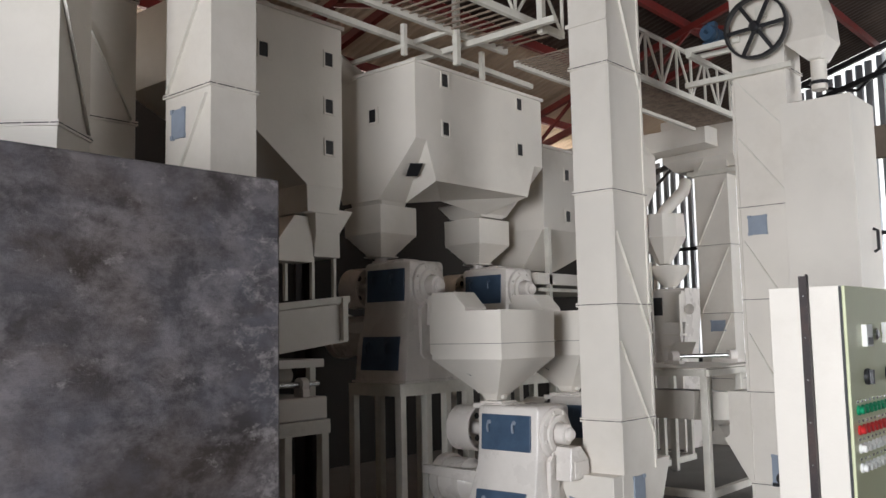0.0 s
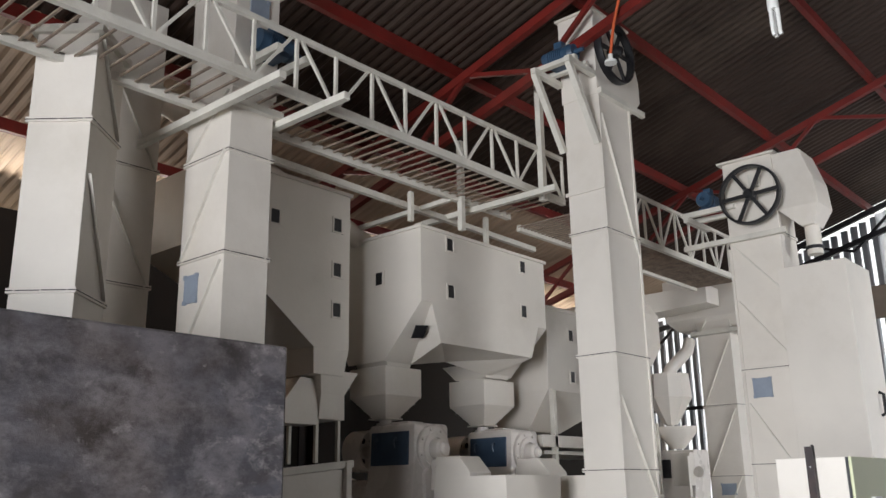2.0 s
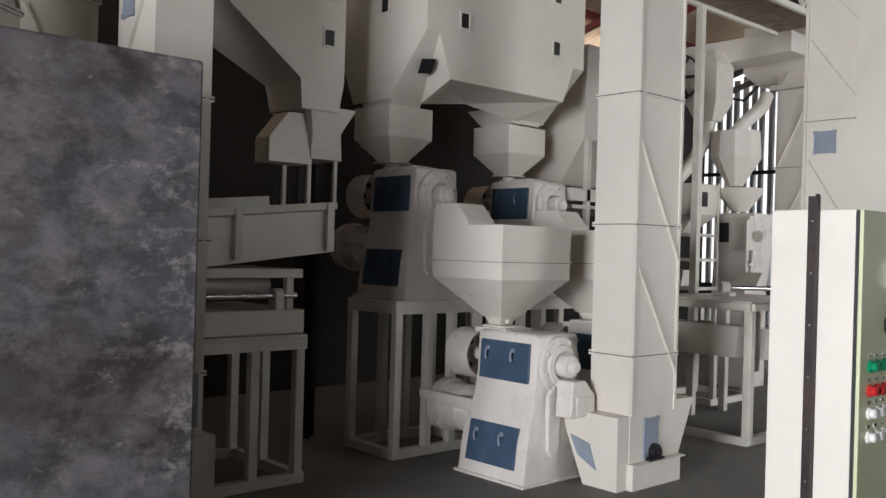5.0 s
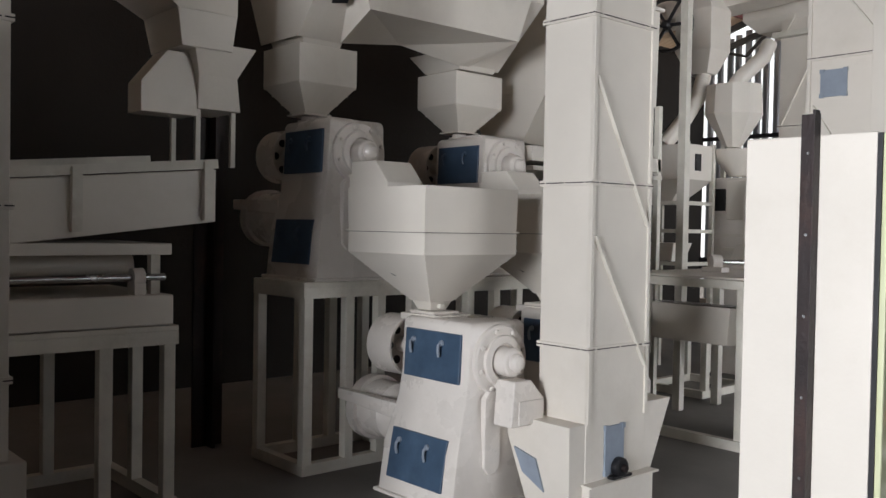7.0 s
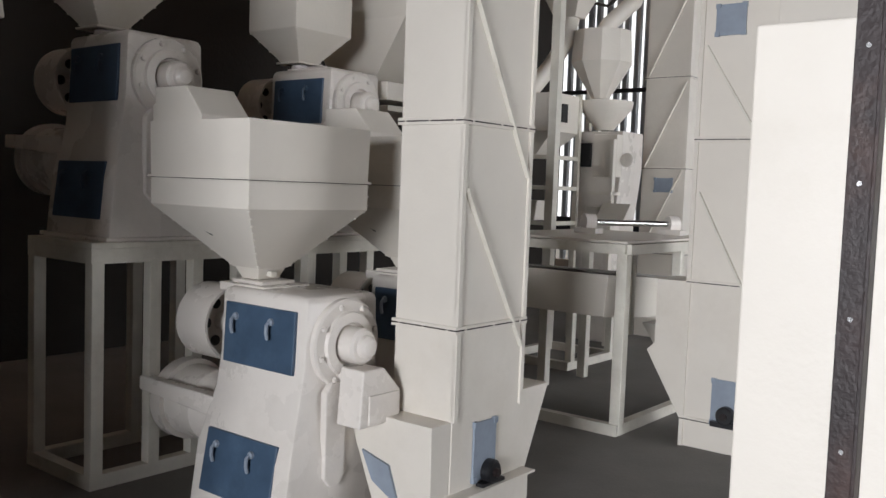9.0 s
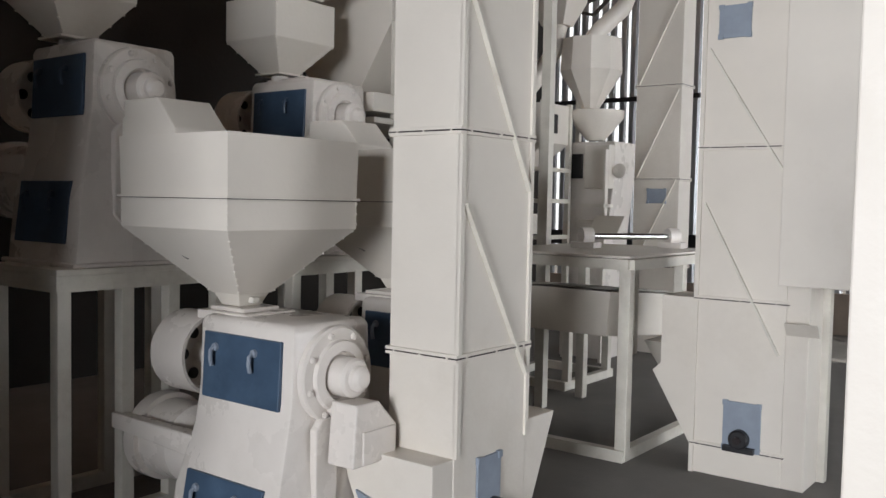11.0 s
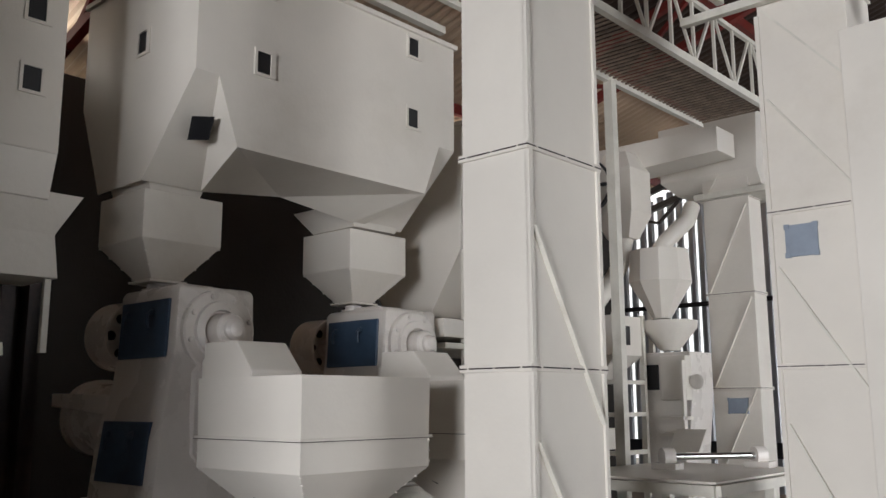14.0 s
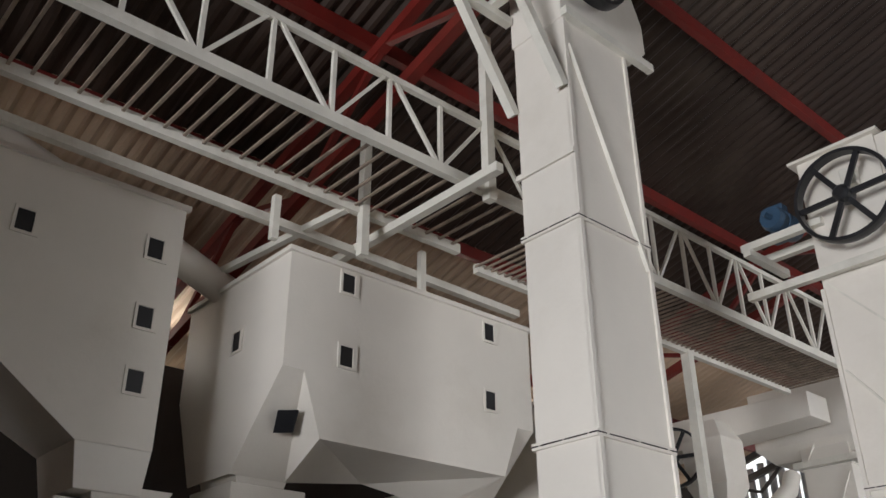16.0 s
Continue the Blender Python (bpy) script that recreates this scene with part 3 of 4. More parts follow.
def small_hopper(x0, x1, y0, y1, z1, zb, zn, label):
    """A box hopper with a tapered bottom and a bolted neck."""
    h = thing("feed_hopper", ((x0 + x1) / 2, (y0 + y1) / 2, zn), label, "hopper", "feed hoppers over the polishers")
    cx, cy = (x0 + x1) / 2, (y0 + y1) / 2
    part("bin", loft(B(), [rect(cx - 0.075, cx + 0.075, cy - 0.075, cy + 0.075, zn + 0.05), rect(x0, x1, y0, y1, zb), rect(x0, x1, y0, y1, z1)], 0.004), CREAM, h)
    part("rim", box(B(), x0 + 0.1, x1 - 0.1, y0 + 0.05, y1 - 0.12, z1, z1 + 0.03, 0.003), CREAM, h)
    nk = part("neck", lathe(B(), (cx, cy, zn), (0, 0, 1), [(0, 0.08), (0.02, 0.08), (0.02, 0.055), (0.05, 0.055)], 24), CAST, h, "", True)
    part("neck_flange", box(B(), cx - 0.11, cx + 0.11, cy - 0.11, cy + 0.11, zn + 0.05, zn + 0.062, 0.003), CREAM, nk)
    bm = B()
    for sx, sy in ((-1, -1), (1, -1), (1, 1), (-1, 1)):
        for f in (0.12, 0.4, 0.7, 0.95):
            p = Vector((cx + sx * 0.075, cy + sy * 0.075, zn + 0.05)).lerp(Vector((x1 if sx > 0 else x0, y1 if sy > 0 else y0, zb)), f)
            lathe(bm, p, (sx, sy, 0), [(-0.004, 0.006), (0.003, 0.006), (0.005, 0.003)], 8)
    part("rivets", bm, CREAM, h)
    return h


# large steel bin over the two polishers
YA, YB, XF, XB = 7.27, 9.13, -4.945, -6.1
bin_a = thing("grain_bin", (XF - 0.6, 8.2, 2.77), "large cream sheet-steel grain bin with small square windows", "grain bin")
bm = B()
e = lambda y, z: (XF, y, z)
poly(bm, [e(YA, 3.91), e(YA, 3.245), e(YA + 0.13, 3.245), e(YA + 0.25, 2.905), e(8.86, 2.905), e(8.99, 3.225), e(YB, 3.225), e(YB, 3.91)])
poly(bm, [(XF, YA, 3.91), (XB, YA, 3.91), (XB, YA, 3.3), (-5.86, YA, 2.77), (-5.40, YA, 2.77), (XF, YA, 3.245)])
poly(bm, [e(YA, 3.245), e(YA + 0.13, 3.245), e(YA + 0.25, 2.905), (-5.40, YA + 0.34, 2.77), (-5.40, YA, 2.77)])
poly(bm, [(XF, YB, 3.91), (XB, YB, 3.91), (XB, YB, 3.3), (-5.86, YB, 2.77), (-5.42, YB, 2.77), (XF, YB, 3.225)])
poly(bm, [e(YB, 3.225), e(8.99, 3.225), e(8.86, 2.905), (-5.42, 8.80, 2.77), (-5.42, YB, 2.77)])
poly(bm, [(XB, YA, 3.91), (XB, YB, 3.91), (XB, YB, 3.3), (XB, YA, 3.3)])
poly(bm, [e(YA + 0.25, 2.905), e(8.86, 2.905), (-5.42, 8.80, 2.77), (-5.42, 8.70, 2.77), (-5.5, 8.2, 2.86), (-5.40, YA + 0.34, 2.77)])
poly(bm, [(XF, YA, 3.91), (XF, YB, 3.91), (XB, YB, 3.91), (XB, YA, 3.91)])
bmesh.ops.triangulate(bm, faces=bm.faces[:])
part("shell", thick(bm, 0.004), CREAM, bin_a)
part("top_rim", loft(B(), [rect(XB - 0.02, XF + 0.02, YA - 0.02, YB + 0.02, 3.90), rect(XB - 0.02, XF + 0.02, YA - 0.02, YB + 0.02, 3.93)], 0.003), CREAM, bin_a)
part("outlet_cone", loft(B(), [rect(-5.82, -5.42, 8.72, 9.08, 2.75), rect(-5.9, -5.36, 8.62, 9.1, 2.88)]), CREAM, bin_a)
part("outlet_cone", loft(B(), [rect(-5.80, -5.42, 7.33, 7.62, 2.74), rect(-5.80, -5.41, 7.31, 7.64, 2.80)]), CREAM, bin_a)
for a, z in ((7.655, 3.815), (7.66, 3.38), (8.76, 3.805), (8.755, 3.353)):
    frame_window(bin_a, "east", a, z, XF)
frame_window(bin_a, "south", -5.46, 3.52, YA)
wq = loft(B(), [[(-5.19, 7.395, 2.965), (-5.12, 7.47, 2.965), (-5.03, 7.44, 3.06), (-5.10, 7.36, 3.06)], [(-5.165, 7.375, 2.955), (-5.095, 7.45, 2.955), (-5.005, 7.42, 3.05), (-5.075, 7.34, 3.05)]])
part("window_pane", wq, BLACK, bin_a, "dark window pane")

# bin beside it, over the sieves
LX, LY0, LY1 = -5.386, 5.45, 6.835
bin_l = thing("grain_bin", (LX - 0.6, 6.3, 2.5), "tall cream grain bin with three windows, in shade", "grain bin")
bm = B()
poly(bm, [(LX, LY0, 4.18), (LX, LY0, 3.55), (LX, 6.45, 2.81), (LX, LY1, 2.81), (LX, LY1, 4.18)])
poly(bm, [(LX - 1.0, LY0, 4.18), (LX - 1.0, LY0, 3.55), (LX - 0.5, 6.45, 2.81), (LX - 0.5, LY1, 2.81), (LX - 1.0, LY1, 3.4), (LX - 1.0, LY1, 4.18)])
poly(bm, [(LX, LY1, 4.18), (LX, LY1, 2.81), (LX - 0.5, LY1, 2.81), (LX - 1.0, LY1, 3.4), (LX - 1.0, LY1, 4.18)])
poly(bm, [(LX, LY0, 4.18), (LX, LY0, 3.55), (LX - 1.0, LY0, 3.55), (LX - 1.0, LY0, 4.18)])
poly(bm, [(LX, LY0, 3.55), (LX, 6.45, 2.81), (LX - 0.5, 6.45, 2.81), (LX - 1.0, LY0, 3.55)])
poly(bm, [(LX, LY0, 4.18), (LX, LY1, 4.18), (LX - 1.0, LY1, 4.18), (LX - 1.0, LY0, 4.18)])
bmesh.ops.triangulate(bm, faces=bm.faces[:])
part("shell", thick(bm, 0.004), CREAM, bin_l)
part("top_rim", box(B(), LX - 0.02, LX + 0.02, LY0, LY1 + 0.02, 4.17, 4.20), CREAM, bin_l)
for z in (3.885, 3.488, 3.141):
    frame_window(bin_l, "east", 6.69, z, LX)
for a in (6.02,):
    frame_window(bin_l, "east", a, 3.82, LX)
part("throat", loft(B(), [rect(LX - 0.5, LX - 0.05, 6.5, 6.83, 2.60), rect(LX - 0.5, LX, 6.45, 6.835, 2.81)], 0.004), CREAM, bin_l)
part("chute", loft(B(), [rect(-5.95, -5.55, 6.66, 6.95, 2.25), rect(-5.95, -5.50, 6.64, 6.90, 2.45), rect(-6.0, -5.44, 6.58, 7.0, 2.64)], 0.004), CREAM, bin_l)
part("side_chute", loft(B(), [rect(-5.75, -5.55, 6.3, 6.655, 2.2), rect(-5.75, -5.55, 6.3, 6.655, 2.38), rect(-5.75, -5.55, 6.46, 6.655, 2.58)], 0.004), CREAM, bin_l)
beams("bracket", [((xx, yy, 2.25), (xx, yy, 1.9)) for xx, yy in ((-5.6, 6.68), (-5.6, 6.92), (-5.95, 6.68))], 0.03, 0.03, bin_l)

# dark pipe over the bins
tagged(part("air_duct", tube(B(), [(-5.95, 4.6, 5.0), (-5.9, 5.2, 4.75), (-5.8, 6.2, 4.35), (-5.75, 6.9, 4.1), (-5.8, 7.5, 3.9)], 0.1), CREAM, None, "", True), "cream round air duct sloping over the bins", "duct")

# third bin further along
PX = -5.149
bin_p = thing("grain_bin", (PX - 0.5, 10.2, 2.2), "cream grain bin on a frame, behind the elevator leg", "grain bin")
part("shell", loft(B(), [rect(PX - 0.75, PX - 0.35, 9.5, 10.1, 2.25), rect(PX - 1.0, PX - 0.02, 9.44, 10.9, 2.66), rect(PX - 1.0, PX, 9.44, 10.9, 3.52)], 0.004), CREAM, bin_p)
part("top_rim", box(B(), PX - 1.03, PX + 0.03, 9.41, 10.93, 3.51, 3.54), CREAM, bin_p)
for z in (3.27, 2.82):
    frame_window(bin_p, "east", 9.88, z, PX)
part("post", box(B(), PX, PX + 0.05, 9.42, 9.47, 0, 2.66), FRAME, bin_p)
part("post", box(B(), PX, PX + 0.05, 10.85, 10.9, 0, 2.66), FRAME, bin_p)
part("tray", box(B(), -5.9, PX + 0.05, 9.2, 10.9, 2.07, 2.19, 0.006), CREAM, bin_p)
part("tray_rail", box(B(), -5.9, PX + 0.06, 9.2, 10.9, 2.0, 2.035), FRAME, bin_p)

h1 = small_hopper(-5.86, -5.40, 7.29, 7.75, 2.735, 2.485, 2.235, "cream square feed hopper with a tapered bottom")
h2 = small_hopper(-5.88, -5.42, 8.69, 9.18, 2.735, 2.485, 2.235, "cream square feed hopper with a tapered bottom")


# ---- polishers ----
def polisher(x0, x1, ys, z0, ztop, flare, label):
    """A cast-iron rice polisher: leaning body, two blue doors, flanged drum end, pulley and motor."""
    h = ztop - z0
    yd = 0.45
    p = thing("rice_polisher", ((x0 + x1) / 2, ys + 0.2, z0), label, "rice polisher", "rice polishers")
    prof = [(0.0, flare, 0.035), (0.30, flare * 0.72, 0.03), (0.55, flare * 0.18, 0.0), (0.70, 0.0, 0.0), (0.97, -0.01, 0.0), (1.0, -0.02, -0.01)]
    body = part("body", loft(B(), [rect(x0 - dx, x1 + dx, ys - f, ys + yd + f * 0.8, z0 + k * h) for k, f, dx in prof], 0.022), CAST, p, "", True)
    part("foot", box(B(), x0 - 0.05, x1 + 0.05, ys - flare - 0.02, ys + yd + flare, z0 - 0.0005, z0 + 0.02, 0.006), CAST, p)
    for k0, k1 in ((0.665, 0.935), (0.10, 0.375)):
        def yat(k):
            for (ka, fa, _), (kb, fb, _) in zip(prof, prof[1:]):
                if ka <= k <= kb:
                    return ys - (fa + (fb - fa) * (k - ka) / (kb - ka))
        ya, yb = min(yat(k0), yat((k0 + k1) / 2)) - 0.001, yat(k1) - 0.001
        za, zb = z0 + k0 * h, z0 + k1 * h
        xa, xb = x0 + 0.045, x1 - 0.06
        d = part("door", loft(B(), [[(xa, ya - 0.012, za), (xb, ya - 0.012, za), (xb, ya + 0.02, za), (xa, ya + 0.02, za)], [(xa, yb - 0.012, zb), (xb, yb - 0.012, zb), (xb, yb + 0.02, zb), (xa, yb + 0.02, zb)]], 0.005), BLUE, p, "dark blue painted access door")
        for fx in (0.17, 0.68):
            xx = xa + (xb - xa) * fx
            zz = zb - (zb - za) * 0.22
            yy = yb + (ya - yb) * 0.22 - 0.012
            part("door_handle", tube(lathe(B(), (xx, yy, zz), (0, -1, 0), [(0, 0.018), (0.012, 0.016), (0.016, 0.008)], 14), [(xx, yy - 0.012, zz), (xx, yy - 0.028, zz - 0.012), (xx, yy - 0.03, zz - 0.045), (xx, yy - 0.022, zz - 0.075)], 0.009, 8), BLUE if z0 > 0.5 else HATCH, d, "curved lever handle", True)
    # drum end on the east side
    cy, cz = ys + 0.225, z0 + h * 0.79
    fl = part("drum_flange", lathe(B(), (x1, cy, cz), (1, 0, 0), [(-0.02, 0.2), (0.025, 0.2), (0.032, 0.19), (0.032, 0.145), (0.05, 0.14), (0.055, 0.1), (0.03, 0.095)], 40), CAST, p, "", True)
    part("drum_cap", lathe(B(), (x1, cy, cz), (1, 0, 0), [(0.02, 0.082), (0.12, 0.08), (0.132, 0.07), (0.135, 0.052), (0.155, 0.05), (0.172, 0.035), (0.178, 0.01)], 32), CAST, fl, "", True)
    bm = B()
    for k in range(8):
        a = k * math.pi / 4 + 0.3
        lathe(bm, (x1 + 0.03, cy + 0.17 * math.cos(a), cz + 0.17 * math.sin(a)), (1, 0, 0), [(0, 0.014), (0.012, 0.014), (0.016, 0.008)], 6)
    part("bolts", bm, CAST, fl)
    # outlet spout with its pressure lever
    sp = part("outlet_spout", loft(B(), [[(x1 + 0.06, cy - 0.09 + a, z) for a, z in ((0, cz - 0.34), (0.26, cz - 0.34), (0.26, cz - 0.20), (0.15, cz - 0.09), (0.02, cz - 0.09))], [(x1 + 0.2, cy - 0.09 + a, z) for a, z in ((0, cz - 0.34), (0.26, cz - 0.34), (0.26, cz - 0.20), (0.15, cz - 0.09), (0.02, cz - 0.09))]], 0.008), CAST, p)
    part("spout_flap", box(B(), x1 + 0.2, x1 + 0.212, cy - 0.04, cy + 0.15, cz - 0.33, cz - 0.2, 0.004), CAST, sp)
    part("lever_boss", lathe(B(), (x1 + 0.03, cy - 0.03, cz - 0.13), (1, 0, 0), [(0, 0.035), (0.05, 0.035), (0.06, 0.025)], 16), CAST, sp, "", True)
    part("weight_arm", loft(B(), [[(x1 + xx, cy - 0.14 + a, z) for a, z in ((0, cz - 0.58), (0.035, cz - 0.62), (0.09, cz - 0.62), (0.12, cz - 0.58), (0.12, cz - 0.2), (0.09, cz - 0.16), (0.035, cz - 0.16), (0, cz - 0.2))] for xx in (0.012, 0.05)], 0.006), CAST, p)
    # belt pulley and guarded motor on the west side
    pl = part("pulley", lathe(B(), (x0 - 0.19, cy - 0.06, cz + 0.01), (1, 0, 0), [(-0.13, 0.16), (-0.13, 0.185), (0.10, 0.185), (0.10, 0.17), (0.0, 0.16), (-0.01, 0.05), (0.03, 0.05), (0.2, 0.04)], 40), CAST, p, "", True)
    bm = B()
    for k in range(6):
        a = k * math.pi / 3
        lathe(bm, (x0 - 0.188, cy - 0.06 + 0.105 * math.cos(a), cz + 0.01 + 0.105 * math.sin(a)), (1, 0, 0), [(0, 0.026), (0.006, 0.026)], 14)
    part("pulley_holes", bm, BLACK, pl)
    mz = cz - 0.42
    ml = part("motor_pulley", lathe(B(), (x0 - 0.36, cy - 0.06, mz), (1, 0, 0), [(-0.14, 0.17), (-0.14, 0.205), (-0.06, 0.205), (-0.06, 0.18), (0.14, 0.18), (0.16, 0.16), (0.28, 0.1), (0.38, 0.1)], 40), CAST, p, "", True)
    part("motor_arm", loft(B(), [[(x0 + 0.02, cy - 0.27, mz + 0.02), (x0 + 0.02, cy - 0.20, mz + 0.02), (x0 + 0.02, cy - 0.20, mz + 0.12), (x0 + 0.02, cy - 0.27, mz + 0.12)], [(x0 - 0.56, cy - 0.29, mz + 0.06), (x0 - 0.56, cy - 0.23, mz + 0.06), (x0 - 0.56, cy - 0.23, mz + 0.13), (x0 - 0.56, cy - 0.29, mz + 0.13)]], 0.008), CAST, ml)
    ix = (x0 + x1) / 2 if z0 > 0.5 else x0 + 0.06
    part("inlet_plate", box(box(B(), ix - 0.15, ix + 0.17, ys + 0.06, ys + 0.34, ztop - 0.03, ztop + 0.008, 0.003), ix - 0.11, ix + 0.11, ys + 0.1, ys + 0.3, ztop + 0.008, ztop + 0.024, 0.003), CAST, p)
    return p


low = polisher(-4.50, -3.92, 7.455, 0.0, 1.02, 0.14, "cream cast-iron rice polisher with blue doors, on the floor")
copy_thing(low, Matrix.Translation(low.location + Vector((0, 1.0, 0))))
up = polisher(-5.64, -5.09, 7.315, 1.19, 2.225, 0.10, "cream cast-iron rice polisher with blue doors, on a steel stand")
copy_thing(up, Matrix.Translation(up.location + Vector((-0.04, 1.40, 0))))


def big_hopper():
    h = thing("surge_hopper", (-4.35, 7.66, 1.05), "wide cream riveted hopper feeding the polisher below", "hopper", "hoppers over the lower polishers")
    x0, x1, y0, y1 = -4.833, -4.119, 7.297, 8.015
    cx, cy = -4.47, 7.66
    cone = [rect(cx - 0.09, cx + 0.09, cy - 0.09, cy + 0.09, 1.10), rect(x0, x1, y0, y1, 1.387), rect(x0, x1, y0, y1, 1.515), rect(x0 - 0.005, x1 + 0.005, y0 - 0.005, y1 + 0.005, 1.77)]
    b = loft(B(), cone, 0.0, False)
    part("shell", thick(b, 0.005), CREAM, h)
    part("grain_floor", box(B(), x0 + 0.03, x1 - 0.03, y0 + 0.03, y1 - 0.03, 1.42, 1.44), CREAM, h)
    sm = part("seam_strip", box(B(), x0 - 0.012, x1 + 0.012, y0 - 0.012, y1 + 0.012, 1.512, 1.522), CREAM, h)
    part("gasket", box(B(), x0 - 0.0135, x1 + 0.0135, y0 - 0.0135, y1 + 0.0135, 1.509, 1.5118), RUST, sm, "dark gasket line")
    bm = B()
    for sx, sy in ((-1, -1), (1, -1), (1, 1), (-1, 1)):
        a, c = Vector((cx + sx * 0.09, cy + sy * 0.09, 1.10)), Vector((x1 if sx > 0 else x0, y1 if sy > 0 else y0, 1.387))
        for k in range(9):
            lathe(bm, a.lerp(c, 0.04 + k * 0.115), (sx, sy, -0.4), [(-0.004, 0.0055), (0.003, 0.0055), (0.005, 0.003)], 8)
        for k in range(3):
            lathe(bm, c + Vector((0, 0, 0.02 + k * 0.045)), (sx, sy, 0), [(-0.004, 0.0055), (0.003, 0.0055), (0.005, 0.003)], 8)
    part("rivets", bm, CREAM, h)
    nk = part("neck", loft(B(), [rect(cx - 0.06, cx + 0.06, cy - 0.06, cy + 0.06, 1.045), rect(cx - 0.085, cx + 0.085, cy - 0.085, cy + 0.085, 1.10)], 0.004), CREAM, h)
    part("slide_handle", box(B(), cx + 0.06, cx + 0.10, cy - 0.02, cy + 0.02, 1.06, 1.085, 0.004), FRAME, nk)
    part("peep_hole", loft(B(), [[(-4.585, 7.412, 1.285), (-4.53, 7.43, 1.255), (-4.525, 7.436, 1.262), (-4.58, 7.418, 1.292)], [(-4.585, 7.402, 1.28), (-4.53, 7.42, 1.25), (-4.525, 7.426, 1.257), (-4.58, 7.408, 1.287)]]), BLACK, h)
    # hood that takes the rice from the upper machine
    part("inlet_hood", loft(B(), [[(x, y, z) for x, z in ((-4.86, 1.70), (-4.50, 1.70), (-4.50, 1.80), (-4.62, 1.93), (-4.86, 1.93))] for y in (7.33, 7.60)], 0.005), CREAM, h)
    part("side_pipe", box(B(), -4.90, -4.86, 7.34, 7.42, 1.42, 1.86, 0.015), CREAM, h)
    return h


bh = big_hopper()
copy_thing(bh, Matrix.Translation(bh.location + Vector((0, 1.10, 0))))


# ---- stand of the upper polishers ----
def frame_stand(name, x0, x1, y0, y1, top, ys, xs, label):
    s = thing(name, ((x0 + x1) / 2, (y0 + y1) / 2, 0), label, "stand")
    part("deck", box(B(), x0 - 0.03, x1 + 0.03, y0 - 0.03, y1 + 0.03, top - 0.03, top, 0.004), FRAME, s)
    for z in (top - 0.065, 0.035):
        beams("rail", [((xx, y0 - 0.03, z), (xx, y1 + 0.03, z)) for xx in (x0, x1)], 0.06, 0.07, s)
        beams("rail", [((x0 + 0.03, yy, z), (x1 - 0.03, yy, z)) for yy in (y0, y1)], 0.06, 0.07, s)
    for yy in ys:
        for xx in (x0, x1):
            part("leg", box(B(), xx - 0.032, xx + 0.032, yy - 0.032, yy + 0.032, 0.06, top - 0.09, 0.004), FRAME, s)
    for xx in xs:
        for yy in (y0, y1):
            part("leg", box(B(), xx - 0.032, xx + 0.032, yy - 0.032, yy + 0.032, 0.06, top - 0.09, 0.004), FRAME, s)
    return s


frame_stand("machine_stand", -5.6, -5.045, 7.135, 8.0, 1.19, (7.14, 7.45, 7.70, 7.98), (), "cream box-section steel stand under a polisher")
frame_stand("machine_stand", -5.66, -5.045, 8.46, 9.4, 1.19, (8.5, 8.76, 9.0, 9.38), (), "cream box-section steel stand under a polisher")

# vertical dark post between the bins
tagged(part("steel_column", box(box(B(), -6.2, -5.98, 7.0, 7.02, 0, 4.5), -6.1, -6.08, 6.9, 7.12, 0, 4.5), RUST), "dark steel column behind the bins", "column", kind="structure")

# ---- sieve on its stand ----
sv = thing("paddy_sieve", (-5.3, 5.9, 1.0), "cream vibrating grain sieve with a tilted deck, in shade", "grain sieve")
part("deck_box", loft(B(), [[(-5.85, 5.05, 1.38), (-4.95, 5.05, 1.38), (-4.95, 6.48, 1.55), (-5.85, 6.48, 1.55)], [(-5.85, 5.05, 1.70), (-4.95, 5.05, 1.70), (-4.95, 6.48, 1.84), (-5.85, 6.48, 1.84)]], 0.006), CREAM, sv)
part("sieve_deck", loft(B(), [[(-5.8, 5.1, 1.715), (-5.0, 5.1, 1.715), (-5.0, 6.43, 1.842), (-5.8, 6.43, 1.842)], [(-5.8, 5.1, 1.725), (-5.0, 5.1, 1.725), (-5.0, 6.43, 1.852), (-5.8, 6.43, 1.852)]]), SIEVE, sv, "grey perforated sieve deck")
bm = B()
for yy in (5.72, 6.42):
    beam(bm, (-4.935, yy, 1.42 + (yy - 5.05) * 0.1), (-4.935, yy, 1.74 + (yy - 5.05) * 0.1), 0.05)
beam(bm, (-5.85, 5.72, 1.79), (-4.95, 5.72, 1.79), 0.05)
beam(bm, (-5.85, 5.05, 1.76), (-5.85, 6.48, 1.9), 0.06, 0.12)
beam(bm, (-4.95, 5.05, 1.73), (-4.95, 6.48, 1.87), 0.05)
part("deck_frame", bm, FRAME, sv)
part("lower_tray", box(B(), -5.75, -4.93, 5.1, 6.22, 1.37, 1.43, 0.004), CREAM, sv)
part("drive_shaft", tube(B(), [(-4.98, 5.1, 1.25), (-4.98, 6.2, 1.25)], 0.02), STEEL, sv, "", True)
part("drum", tube(B(), [(-5.2, 5.1, 1.31), (-5.2, 6.1, 1.31)], 0.06), CREAM, sv, "", True)
part("bearing", box(lathe(B(), (-4.98, 6.05, 1.25), (0, 1, 0), [(-0.03, 0.05), (0.03, 0.05)], 20), -5.03, -4.93, 6.02, 6.08, 1.15, 1.22), CAST, sv)
part("lower_body", box(B(), -5.8, -4.9, 5.1, 6.22, 1.0, 1.16, 0.01), CREAM, sv)
beams("spring_leg", [((-5.0, yy, 1.15), (-5.0, yy, 1.40)) for yy in (5.2, 6.15)], 0.05, 0.05, sv)
